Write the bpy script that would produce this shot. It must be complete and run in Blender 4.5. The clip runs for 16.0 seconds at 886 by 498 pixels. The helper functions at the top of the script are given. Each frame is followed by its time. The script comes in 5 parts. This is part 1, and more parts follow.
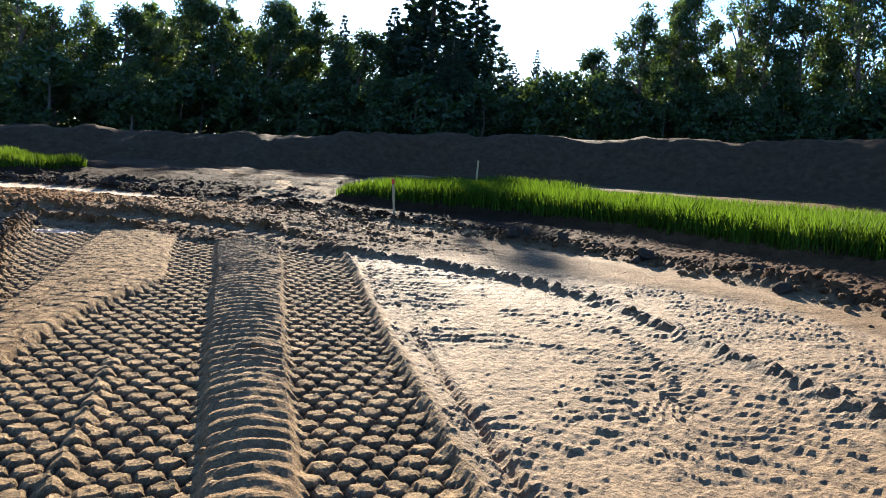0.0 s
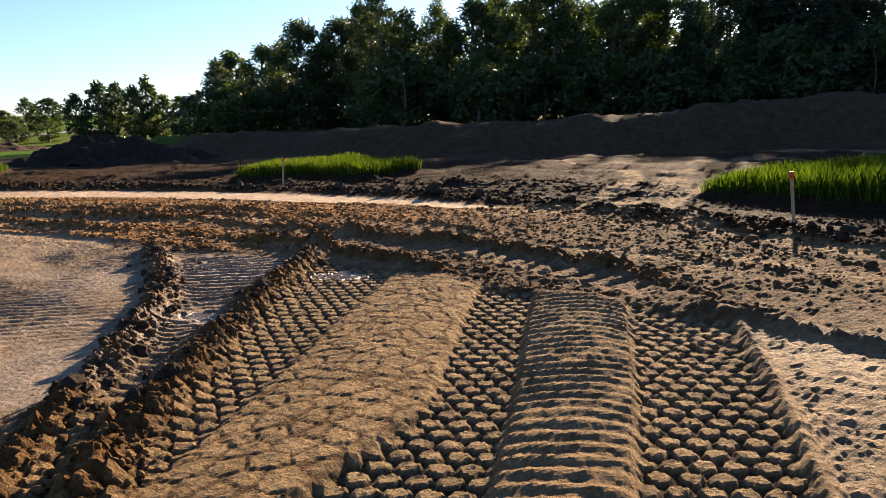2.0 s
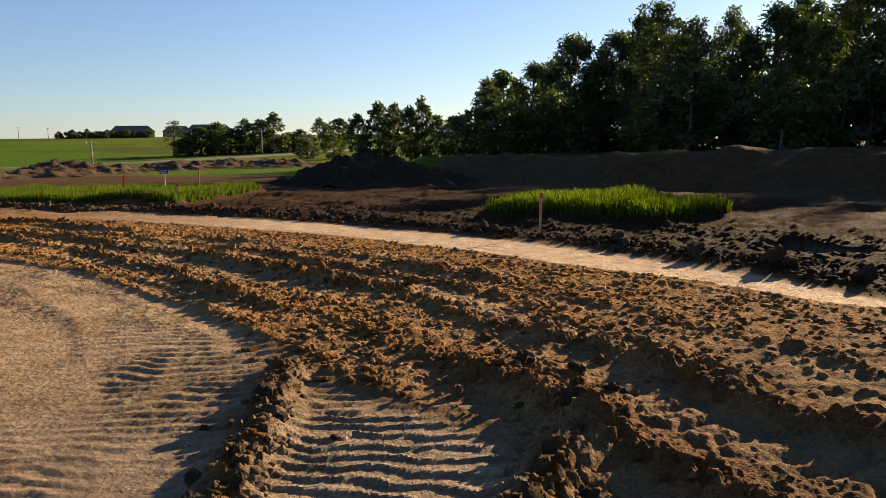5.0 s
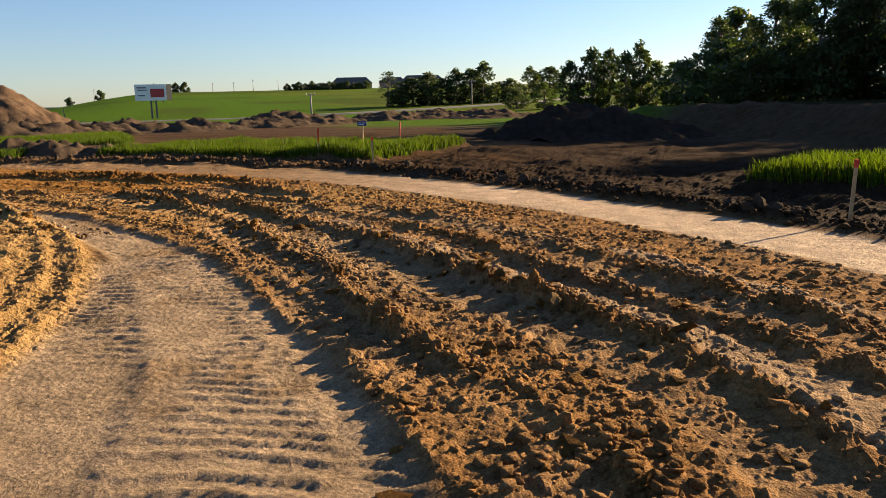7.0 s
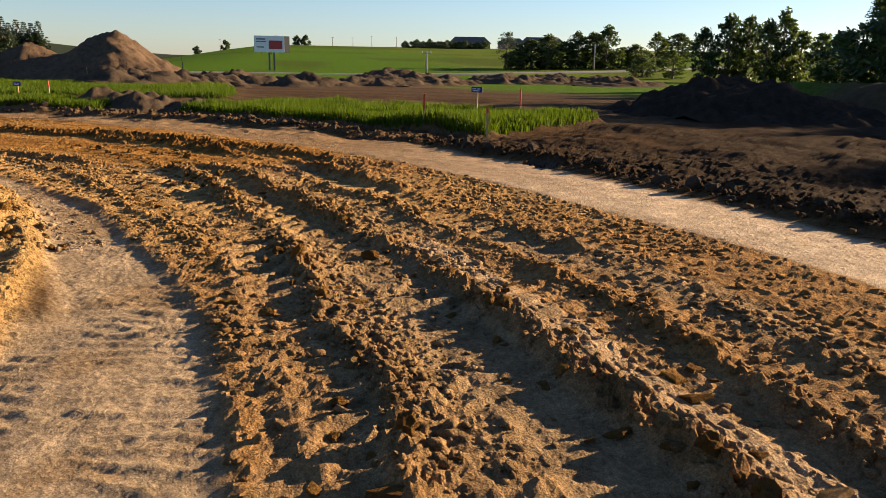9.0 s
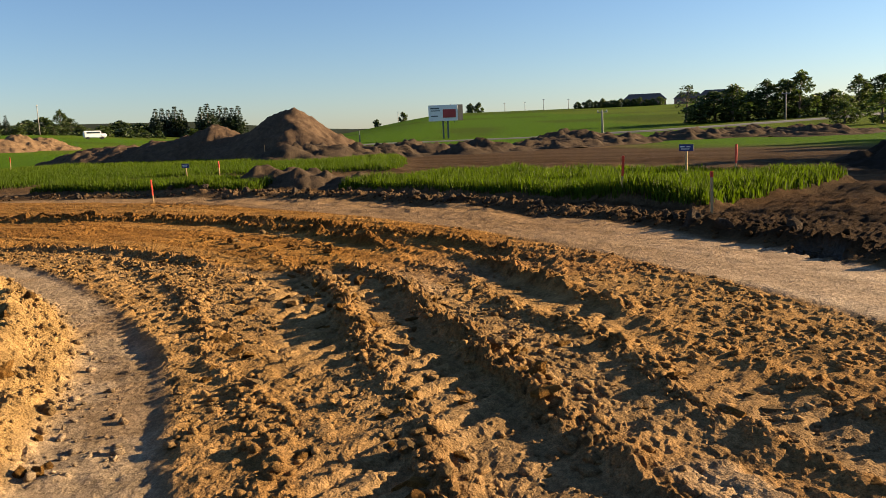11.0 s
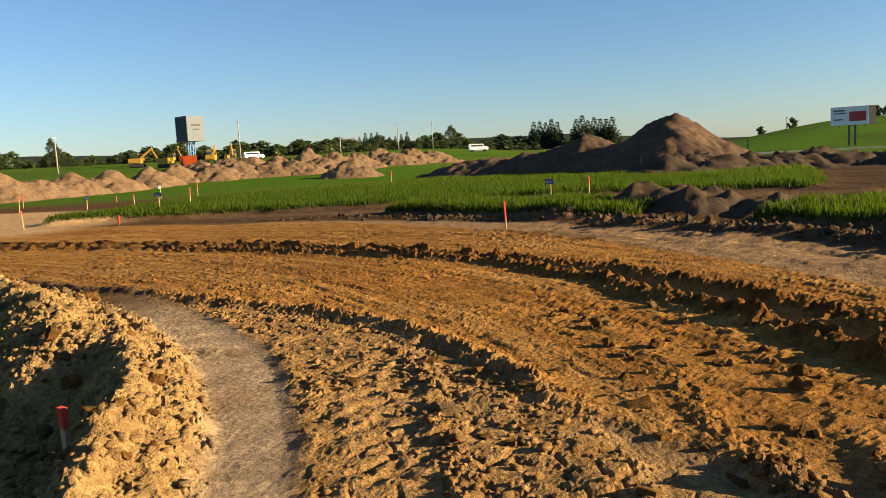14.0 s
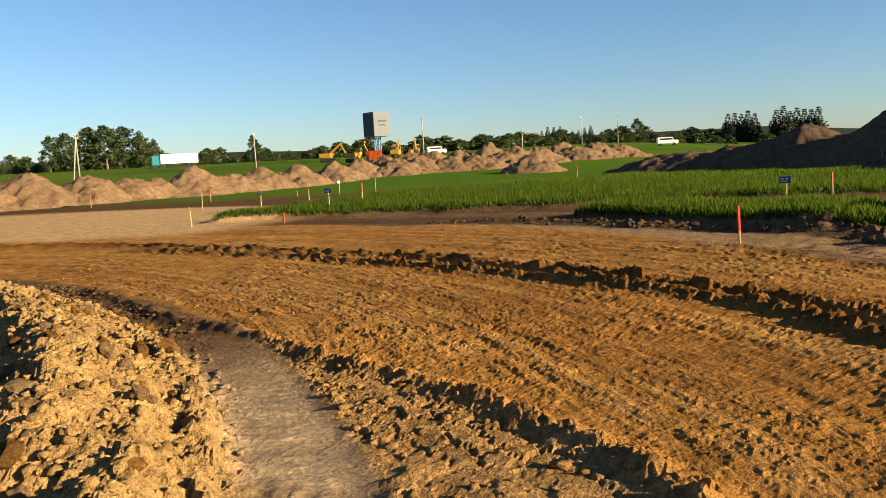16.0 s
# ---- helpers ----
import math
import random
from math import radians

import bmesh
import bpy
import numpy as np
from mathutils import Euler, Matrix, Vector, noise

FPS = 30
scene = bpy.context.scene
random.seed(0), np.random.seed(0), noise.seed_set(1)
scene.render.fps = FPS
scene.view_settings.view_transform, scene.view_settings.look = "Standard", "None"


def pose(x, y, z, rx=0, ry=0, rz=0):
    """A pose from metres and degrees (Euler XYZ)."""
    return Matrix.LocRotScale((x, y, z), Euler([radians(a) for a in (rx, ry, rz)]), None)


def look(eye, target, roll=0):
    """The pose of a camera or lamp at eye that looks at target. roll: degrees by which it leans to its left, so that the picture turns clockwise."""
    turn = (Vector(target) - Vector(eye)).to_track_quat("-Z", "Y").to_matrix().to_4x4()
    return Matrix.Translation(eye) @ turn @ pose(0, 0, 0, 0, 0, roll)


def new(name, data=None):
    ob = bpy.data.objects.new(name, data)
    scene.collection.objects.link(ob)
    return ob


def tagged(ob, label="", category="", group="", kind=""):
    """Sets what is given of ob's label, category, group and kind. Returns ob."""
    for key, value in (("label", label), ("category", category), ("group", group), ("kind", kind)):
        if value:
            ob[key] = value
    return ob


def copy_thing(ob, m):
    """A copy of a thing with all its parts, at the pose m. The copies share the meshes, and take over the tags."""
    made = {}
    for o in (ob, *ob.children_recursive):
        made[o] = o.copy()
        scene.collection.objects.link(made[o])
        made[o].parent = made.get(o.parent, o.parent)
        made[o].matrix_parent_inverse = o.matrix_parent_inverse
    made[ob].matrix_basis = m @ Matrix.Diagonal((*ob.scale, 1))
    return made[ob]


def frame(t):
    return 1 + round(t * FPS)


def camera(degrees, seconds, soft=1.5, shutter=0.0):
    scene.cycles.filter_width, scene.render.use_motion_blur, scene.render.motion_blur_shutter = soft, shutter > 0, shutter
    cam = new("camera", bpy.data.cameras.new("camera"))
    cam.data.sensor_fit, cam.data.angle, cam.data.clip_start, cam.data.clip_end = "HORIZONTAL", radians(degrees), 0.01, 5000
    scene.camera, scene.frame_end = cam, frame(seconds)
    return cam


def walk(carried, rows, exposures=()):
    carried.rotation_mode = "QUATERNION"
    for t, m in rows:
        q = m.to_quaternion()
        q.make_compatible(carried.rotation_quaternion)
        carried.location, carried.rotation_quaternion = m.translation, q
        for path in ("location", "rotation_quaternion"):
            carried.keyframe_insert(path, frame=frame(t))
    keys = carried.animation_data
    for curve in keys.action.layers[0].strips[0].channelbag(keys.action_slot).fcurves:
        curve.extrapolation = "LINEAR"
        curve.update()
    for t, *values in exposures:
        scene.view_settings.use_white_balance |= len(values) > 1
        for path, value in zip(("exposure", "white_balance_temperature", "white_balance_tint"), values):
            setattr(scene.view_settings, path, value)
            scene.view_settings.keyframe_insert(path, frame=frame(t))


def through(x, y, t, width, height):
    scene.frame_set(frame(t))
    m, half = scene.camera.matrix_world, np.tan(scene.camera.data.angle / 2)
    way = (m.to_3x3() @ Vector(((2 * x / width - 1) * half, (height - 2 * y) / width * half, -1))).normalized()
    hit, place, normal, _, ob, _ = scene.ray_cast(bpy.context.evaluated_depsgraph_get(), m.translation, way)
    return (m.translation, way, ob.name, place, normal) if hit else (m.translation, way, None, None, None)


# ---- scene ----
# ---- camera and walk ----
cam = camera(58.6, 16.0, soft=0.7)
METRES, EYE, TILT, LEAN, TURN = 30.0, 1.39, 0.0, 0.0, 0.0
ROWS = [
    (0.0, 0.0, 0.0, 0.0, 0.4, -7.38, -3.1),
    (0.5, -0.0016, 0.0332, 0.0024, 7.05, -5.71, 0.58),
    (1.0, -0.0082, 0.0654, 0.003, 12.75, -8.57, -0.24),
    (1.5, -0.014, 0.0967, 0.0057, 20.8, -6.14, 3.28),
    (2.0, -0.0262, 0.127, 0.0058, 24.93, -9.28, 2.03),
    (2.5, -0.0377, 0.1546, 0.0079, 27.36, -8.06, 2.0),
    (3.0, -0.0515, 0.1812, 0.0075, 30.84, -6.38, -0.17),
    (3.5, -0.0697, 0.2072, 0.0077, 34.47, -3.92, -0.14),
    (4.0, -0.0899, 0.2343, 0.0068, 39.01, -4.41, 0.92),
    (6.5, -0.2028, 0.3336, 0.0075, 52.6, -11.38, 0.99),
    (7.0, -0.2303, 0.3513, 0.0065, 59.08, -10.43, 1.42),
    (7.5, -0.2594, 0.3675, 0.0056, 60.93, -9.69, -0.06),
    (8.0, -0.29, 0.3823, 0.0071, 62.27, -9.97, 2.49),
    (8.5, -0.319, 0.3948, 0.0087, 63.93, -12.4, -0.24),
    (11.0, -0.4697, 0.4363, 0.0066, 79.56, -8.49, 2.21),
    (11.5, -0.5016, 0.4368, 0.0065, 80.26, -8.51, 0.05),
    (12.0, -0.5326, 0.4369, 0.0075, 87.05, -4.94, 5.62),
    (12.5, -0.5639, 0.4378, 0.0067, 92.77, -5.88, 2.31),
    (13.0, -0.5957, 0.4368, 0.0061, 96.66, -7.02, 3.36),
    (13.5, -0.6248, 0.4285, 0.006, 99.91, -7.16, 1.29),
    (14.0, -0.6533, 0.4216, 0.006, 105.93, -6.51, 3.06),
    (14.5, -0.6826, 0.4127, 0.0064, 110.97, -5.18, 2.81),
    (15.0, -0.7105, 0.4024, 0.0057, 112.78, -5.7, 3.77),
    (15.5, -0.7358, 0.3883, 0.0056, 114.97, -7.38, 3.07),
    (16.0, -0.7599, 0.3749, 0.0053, 118.97, -6.19, 3.11),
]
walk(cam, [(t, pose(0, 0, EYE, TILT, LEAN, TURN) @ pose(METRES * x, METRES * y, METRES * z, 90 + pitch, roll, yaw)) for t, x, y, z, yaw, pitch, roll in ROWS],
     exposures=[(0.0, 2.65, 5300, 15), (0.5, 2.28, 5600, 18), (1.0, 2.0, 6000, 20), (1.5, 2.1, 6250, 23), (3.0, 2.0, 6700, 23), (4.0, 1.6, 7400, 23), (6.5, 1.82, 6950, 20), (8.5, 1.82, 6950, 20), (11.0, 1.7, 6900, 17), (16.0, 1.66, 6750, 11)])

# ---- sky and sun ----
SUN_YAW, SUN_UP = 2.9, 16.0
world = bpy.data.worlds.new("sky")
scene.world = world
world.use_nodes = True
wn = world.node_tree
sky = wn.nodes.new("ShaderNodeTexSky")
sky.sky_type, sky.sun_disc = "NISHITA", False
sky.sun_elevation, sky.sun_rotation = radians(SUN_UP), radians(-SUN_YAW)
sky.air_density, sky.dust_density, sky.ozone_density = 1.0, 0.25, 5.0
wn.links.new(sky.outputs[0], wn.nodes["Background"].inputs[0])
wn.nodes["Background"].inputs[1].default_value = 0.050
sun = new("sun", bpy.data.lights.new("sun", "SUN"))
sun.data.energy, sun.data.angle, sun.data.color = 5.0, radians(0.53), (1.0, 0.81, 0.52)
sun_way = Vector((-math.sin(radians(SUN_YAW)) * math.cos(radians(SUN_UP)), math.cos(radians(SUN_YAW)) * math.cos(radians(SUN_UP)), math.sin(radians(SUN_UP))))
sun.matrix_world = look(sun_way * 50, (0, 0, 0))


# ---- materials ----
def material(name, rough=0.9, spec=0.3):
    m = bpy.data.materials.new(name)
    m.use_nodes = True
    b = m.node_tree.nodes["Principled BSDF"]
    b.inputs["Roughness"].default_value = rough
    b.inputs["Specular IOR Level"].default_value = spec
    return m, m.node_tree.nodes, m.node_tree.links, b


def mixed(nodes, links, fac, a, b, blend="MIX"):
    n = nodes.new("ShaderNodeMix")
    n.data_type, n.blend_type = "RGBA", blend
    for socket, v in ((n.inputs[0], fac), (n.inputs[6], a), (n.inputs[7], b)):
        if isinstance(v, (int, float)):
            socket.default_value = v
        elif isinstance(v, tuple):
            socket.default_value = (*v, 1)
        else:
            links.new(v, socket)
    return n.outputs[2]


def noise_node(nodes, links, scale, detail=6, rough=0.6, coords=None):
    n = nodes.new("ShaderNodeTexNoise")
    n.inputs["Scale"].default_value, n.inputs["Detail"].default_value, n.inputs["Roughness"].default_value = scale, detail, rough
    if coords is not None:
        links.new(coords, n.inputs["Vector"])
    return n.outputs["Fac"]


def ramp(nodes, links, fac, stops):
    n = nodes.new("ShaderNodeValToRGB")
    while len(n.color_ramp.elements) < len(stops):
        n.color_ramp.elements.new(0.5)
    for e, (p, c) in zip(n.color_ramp.elements, stops):
        e.position, e.color = p, (c, c, c, 1) if isinstance(c, (int, float)) else (*c, 1)
    links.new(fac, n.inputs[0])
    return n.outputs[0]


def bump(nodes, links, b, heights):
    last = None
    for h, strength, dist in heights:
        n = nodes.new("ShaderNodeBump")
        n.inputs["Strength"].default_value, n.inputs["Distance"].default_value = strength, dist
        links.new(h, n.inputs["Height"])
        if last is not None:
            links.new(last, n.inputs["Normal"])
        last = n.outputs[0]
    links.new(last, b.inputs["Normal"])


def simple(name, colour, rough=0.7, vary=0.25, scale=8.0, spec=0.3, metal=0.0, relief=0.0):
    m, nd, ln, b = material(name, rough, spec)
    co = nd.new("ShaderNodeTexCoord").outputs["Object"]
    n1, n2 = noise_node(nd, ln, scale, 5, 0.6, co), noise_node(nd, ln, scale * 7, 4, 0.7, co)
    dark, light = tuple(c * (1 - vary) for c in colour), tuple(min(1, c * (1 + vary)) for c in colour)
    col = mixed(nd, ln, ramp(nd, ln, n1, [(0.3, 0.0), (0.7, 1.0)]), dark, light)
    col = mixed(nd, ln, 0.3, col, mixed(nd, ln, n2, dark, light))
    ln.new(col, b.inputs["Base Color"])
    b.inputs["Metallic"].default_value = metal
    if relief:
        bump(nd, ln, b, [(n2, 0.6, relief)])
    return m


def soil_material():
    m, nd, ln, b = material("soil", 0.95, 0.30)
    co = nd.new("ShaderNodeTexCoord").outputs["Object"]
    at = nd.new("ShaderNodeAttribute")
    at.attribute_name = "soil"
    wet = nd.new("ShaderNodeAttribute")
    wet.attribute_name = "wet"
    n1, n2, n3 = noise_node(nd, ln, 3.0, 8, 0.65, co), noise_node(nd, ln, 26.0, 6, 0.7, co), noise_node(nd, ln, 110.0, 3, 0.7, co)
    col = mixed(nd, ln, 1.0, at.outputs["Color"], ramp(nd, ln, n1, [(0.3, 0.62), (0.7, 1.30)]), "MULTIPLY")
    col = mixed(nd, ln, 1.0, col, ramp(nd, ln, n2, [(0.3, 0.58), (0.7, 1.36)]), "MULTIPLY")
    col = mixed(nd, ln, 1.0, col, ramp(nd, ln, n3, [(0.32, 0.62), (0.68, 1.34)]), "MULTIPLY")
    ln.new(col, b.inputs["Base Color"])
    r = nd.new("ShaderNodeMapRange")
    r.inputs["To Min"].default_value, r.inputs["To Max"].default_value = 0.92, 0.12
    ln.new(wet.outputs["Fac"], r.inputs["Value"])
    ln.new(r.outputs[0], b.inputs["Roughness"])
    sp = nd.new("ShaderNodeMapRange")
    sp.inputs["To Min"].default_value, sp.inputs["To Max"].default_value = 0.02, 0.5
    ln.new(wet.outputs["Fac"], sp.inputs["Value"])
    ln.new(sp.outputs[0], b.inputs["Specular IOR Level"])
    vo = nd.new("ShaderNodeTexVoronoi")
    vo.inputs["Scale"].default_value = 22.0
    ln.new(co, vo.inputs["Vector"])
    chip = nd.new("ShaderNodeTexVoronoi")
    chip.inputs["Scale"].default_value = 58.0
    ln.new(co, chip.inputs["Vector"])
    rag = nd.new("ShaderNodeAttribute")
    rag.attribute_name = "ragged"
    chips = nd.new("ShaderNodeMath")
    chips.operation = "MULTIPLY"
    ln.new(chip.outputs["Distance"], chips.inputs[0])
    ln.new(rag.outputs["Fac"], chips.inputs[1])
    bump(nd, ln, b, [(n1, 0.45, 0.10), (vo.outputs["Distance"], 0.35, 0.03), (chips.outputs[0], 0.8, 0.02), (n2, 0.8, 0.03), (n3, 0.8, 0.010)])
    return m


def leaf_material(name, colour, vary=0.35, through=0.45, gloss=0.35):
    m, nd, ln, b = material(name, 0.55, gloss)
    geo = nd.new("ShaderNodeNewGeometry")
    inf = nd.new("ShaderNodeObjectInfo")
    lo, hi = tuple(c * (1 - vary) for c in colour), tuple(c * (1 + vary) for c in colour)
    col = mixed(nd, ln, geo.outputs["Random Per Island"], lo, hi)
    col = mixed(nd, ln, 1.0, col, ramp(nd, ln, inf.outputs["Random"], [(0.0, (0.8, 0.85, 0.8)), (1.0, (1.25, 1.15, 0.95))]), "MULTIPLY")
    ln.new(col, b.inputs["Base Color"])
    t = nd.new("ShaderNodeBsdfTranslucent")
    ln.new(mixed(nd, ln, 1.0, col, (1.5, 1.6, 0.7), "MULTIPLY"), t.inputs[0])
    mix = nd.new("ShaderNodeMixShader")
    mix.inputs[0].default_value = through
    ln.new(b.outputs[0], mix.inputs[1])
    ln.new(t.outputs[0], mix.inputs[2])
    ln.new(mix.outputs[0], nd["Material Output"].inputs[0])
    return m


SOIL = soil_material()
BARK = simple("bark", (0.13, 0.10, 0.075), 0.95, 0.4, 12, relief=0.02)
LEAF = leaf_material("broad_leaves", (0.040, 0.060, 0.019), 0.35, 0.32)
LEAF_LIGHT = leaf_material("young_leaves", (0.07, 0.10, 0.026), 0.35, 0.35)
NEEDLE = leaf_material("needles", (0.024, 0.04, 0.02), 0.3, 0.2)
BLADE = leaf_material("grass_blades", (0.056, 0.088, 0.006), 0.45, 0.42, 0.10)
WOOD = simple("pale_stake_wood", (0.45, 0.30, 0.15), 0.8, 0.25, 30, relief=0.003)
RED = simple("red_paint", (0.62, 0.06, 0.03), 0.6, 0.2, 40)
BLUE = simple("blue_plastic", (0.02, 0.035, 0.15), 0.5, 0.15, 20)
WHITE = simple("white_panel", (0.72, 0.72, 0.74), 0.5, 0.08, 2)
GREY_METAL = simple("grey_metal", (0.095, 0.11, 0.125), 0.6, 0.15, 1.5, 0.3, 0.1)
DARK_METAL = simple("dark_metal", (0.035, 0.04, 0.045), 0.6, 0.3, 3)
BLUE_STEEL = simple("blue_steel", (0.06, 0.17, 0.30), 0.5, 0.2, 4)
YELLOW = simple("yellow_paint", (0.36, 0.20, 0.025), 0.45, 0.15, 3)
ORANGE = simple("orange_paint", (0.50, 0.09, 0.02), 0.5, 0.2, 2)
RUBBER = simple("black_rubber", (0.025, 0.025, 0.027), 0.85, 0.2, 10)
GLASS = simple("dark_glass", (0.03, 0.04, 0.05), 0.1, 0.1, 2, 0.6)
CONCRETE = simple("weathered_pole", (0.28, 0.25, 0.22), 0.9, 0.2, 5)
BRICK_WALL = simple("house_wall", (0.34, 0.20, 0.15), 0.9, 0.2, 2)
ROOF = simple("dark_roof", (0.11, 0.085, 0.08), 0.85, 0.25, 2)
ASPHALT = simple("asphalt", (0.09, 0.09, 0.092), 0.9, 0.15, 1)

# ---- noise on arrays ----
def hashed(i, j, seed):
    n = (i.astype(np.int64) * 374761393 + j.astype(np.int64) * 668265263 + seed * 974634777) & 0xFFFFFFFF
    n = ((n ^ (n >> 13)) * 1274126177) & 0xFFFFFFFF
    return ((n ^ (n >> 16)) & 0xFFFFFF) / float(0xFFFFFF)


def vnoise(x, y, seed=0):
    i, j = np.floor(x), np.floor(y)
    u, v = x - i, y - j
    u, v = u * u * (3 - 2 * u), v * v * (3 - 2 * v)
    return ((hashed(i, j, seed) * (1 - u) + hashed(i + 1, j, seed) * u) * (1 - v) + (hashed(i, j + 1, seed) * (1 - u) + hashed(i + 1, j + 1, seed) * u) * v)


def fbm(x, y, seed=0, octaves=4, gain=0.5):
    s, a, tot = 0.0, 1.0, 0.0
    for k in range(octaves):
        s, tot = s + a * vnoise(x * 2 ** k + 17.3 * k, y * 2 ** k - 9.1 * k, seed + k), tot + a
        a *= gain
    return s / tot


def cells(x, y, seed=0, jitter=0.9, tilted=False):
    """Distances to the nearest and second nearest scattered point, and the nearest one's random value."""
    i, j = np.floor(x), np.floor(y)
    f1, f2, idv = np.full(x.shape, 9.0), np.full(x.shape, 9.0), np.zeros(x.shape)
    tilt = np.zeros(x.shape)
    for di in (-1, 0, 1):
        for dj in (-1, 0, 1):
            px = i + di + 0.5 + jitter * (hashed(i + di, j + dj, seed) - 0.5)
            py = j + dj + 0.5 + jitter * (hashed(i + di, j + dj, seed + 7) - 0.5)
            d = np.hypot(px - x, py - y)
            near = d < f1
            f2 = np.where(near, f1, np.minimum(f2, d))
            idv = np.where(near, hashed(i + di, j + dj, seed + 13), idv)
            if tilted:
                way = 2 * np.pi * hashed(i + di, j + dj, seed + 19)
                tilt = np.where(near, (px - x) * np.cos(way) + (py - y) * np.sin(way), tilt)
            f1 = np.minimum(f1, d)
    return (f1, f2, idv, tilt) if tilted else (f1, f2, idv)


def step(a, b, x):
    t = np.clip((x - a) / (b - a), 0, 1)
    return t * t * (3 - 2 * t)


def band(x, lo, hi, soft):
    return step(lo - soft, lo + soft, x) * (1 - step(hi - soft, hi + soft, x))


def hump(x, mid, half):
    return np.exp(-((x - mid) / half) ** 2)


# ---- the ground: one sheet round the middle of the ring road ----
CX, CY = -15.44, -2.83
PALE_TRACKS = (
    (0.55, 0.9, ((-5.5, 15.8), (-4.9, 16.4), (-4.2, 17.2), (-3.7, 18.0))),
    (0.30, 0.9, ((-4.4, 18.2), (-4.4, 20.3), (-4.45, 22.1), (-5.1, 24.5), (-5.7, 26.2))),
    (0.35, 0.9, ((-3.1, 16.6), (-2.85, 19.9), (-2.4, 21.5), (-2.15, 23.2), (-2.4, 25.4), (-2.75, 26.2))),
    (0.55, 0.45, ((-3.55, 16.1), (-3.3, 17.9), (-3.5, 21.5), (-4.0, 26.2))),
    (0.9, 0.8, ((-16.0, 34.0), (-11.8, 34.6), (-8.3, 34.6), (-4.3, 35.2), (2.0, 34.6), (10.0, 33.0))),
    (0.5, 0.7, ((-11.4, 30.7), (-7.9, 29.4), (-5.6, 29.4), (-1.0, 30.5))),
    (0.22, 0.9, ((-3.6, 12.8), (-3.1, 12.85), (-2.6, 13.0))),
    (0.22, 0.7, ((-5.5, 13.5), (-5.1, 13.7), (-4.5, 13.7))),
    (0.25, 0.8, ((-2.6, 12.5), (-1.7, 12.8), (0.4, 11.6))),
    (0.28, 0.8, ((-2.5, 15.7), (-2.1, 14.8), (-1.7, 14.4), (0.5, 12.9))),
)
DAMP = np.array((0.53, 0.42, 0.285))  # the soil is moist: darker and browner than when dry


def polar(x, y):
    return np.hypot(x - CX, y - CY), np.degrees(np.arctan2(y - CY, x - CX)) % 360


def spot(r, a):
    return CX + r * math.cos(radians(a)), CY + r * math.sin(radians(a))


def churn_inner(a):
    return np.interp(a, [30, 38, 43, 48, 53, 58, 64, 70, 80, 100, 120, 131, 150, 200], [21.5, 20.2, 19.0, 18.1, 17.6, 17.1, 16.3, 15.9, 15.5, 15.4, 15.6, 15.8, 15.5, 15.2])


def stripe_near(a):
    return np.interp(a, [30, 50, 61, 66, 75, 86, 100, 118, 130, 142, 165], [20.1, 22.4, 22.4, 21.4, 20.8, 20.6, 20.7, 21.5, 22.1, 23.1, 25.0])


def stripe_far(a):
    return np.interp(a, [30, 52, 65, 78, 92, 106, 120, 133, 150], [22.0, 22.0, 22.0, 22.0, 22.0, 22.6, 23.7, 24.4, 25.3])


def bank_line(a):
    """The crest of the embankment below the wood."""
    return (np.interp(a, [0, 30, 41, 55, 72, 80, 97, 112, 118, 130], [56, 54, 53, 51, 47, 41, 39.5, 47, 58, 75]),
            np.interp(a, [-30, 0, 30, 41, 55, 72, 80, 97, 112, 120, 128, 340, 360], [0, 2.6, 3.1, 3.0, 2.4, 1.95, 1.45, 1.2, 1.15, 1.0, 0, 0, 2.6]))


def grass_mask(x, y, r, a):
    """Where the sown and left-over grass stands: four patches outside the road."""
    w = 0.9 * (fbm(x * 0.8, y * 0.8, 50, 3) - 0.5)
    g1 = band(a + 2 * w, -8, 60.5, 0.6) * band(r + w, 25.3, 31.0, 0.25) * step(61.5, 58, a + np.clip(r - 27, 0, 9) * 0.5)
    g2 = band(a + w, 81.5, 92.0, 0.5) * band(r + w, 25.0 + 0.06 * abs(a - 88), 28.6 - 0.1 * abs(a - 86), 0.25)
    g3 = band(a + w, 117.0, 139.5, 0.6) * band(r + w, 25.9, 31.5, 0.25) + band(a + w, 146, 164, 0.6) * band(r + w, 25.9 + 0.06 * abs(a - 150), 29.5 - 0.05 * abs(a - 150), 0.25)
    path_far = np.interp(a, [125, 140, 150, 163, 175, 192], [44, 38, 35.5, 32.5, 29.0, 26.8])
    g4 = step(-0.6, 0.6, a + w - np.interp(r, [34, 37, 46, 55, 62], [146.5, 147.5, 152, 156, 159])) * step(192, 191, a + w) * band(r + w, path_far, np.interp(a, [130, 150, 180, 192], [50, 52, 60, 38]), 0.3)
    return np.clip(g1 + g2 + g3 + g4, 0, 1)


def far_height(x, y, r, a):
    hill = np.interp(r, [130, 250, 420, 520, 1200], [0, 4.2, 10.6, 11.5, 6.0]) * band(a, 122, 172, 6)
    plain = np.interp(r, [75, 250, 420, 1000], [0, 5.2, 7.5, 11.0]) * step(176, 196, a) * (1 - step(290, 330, a))
    ridge = 52 * step(1000, 2500, r) * (0.7 + 0.45 * fbm(a * 0.12, a * 0 + 3.0, 5, 3)) * (band(a, 182, 300, 8) + 0.25 * band(a, 100, 182, 8))
    return hill + plain + ridge


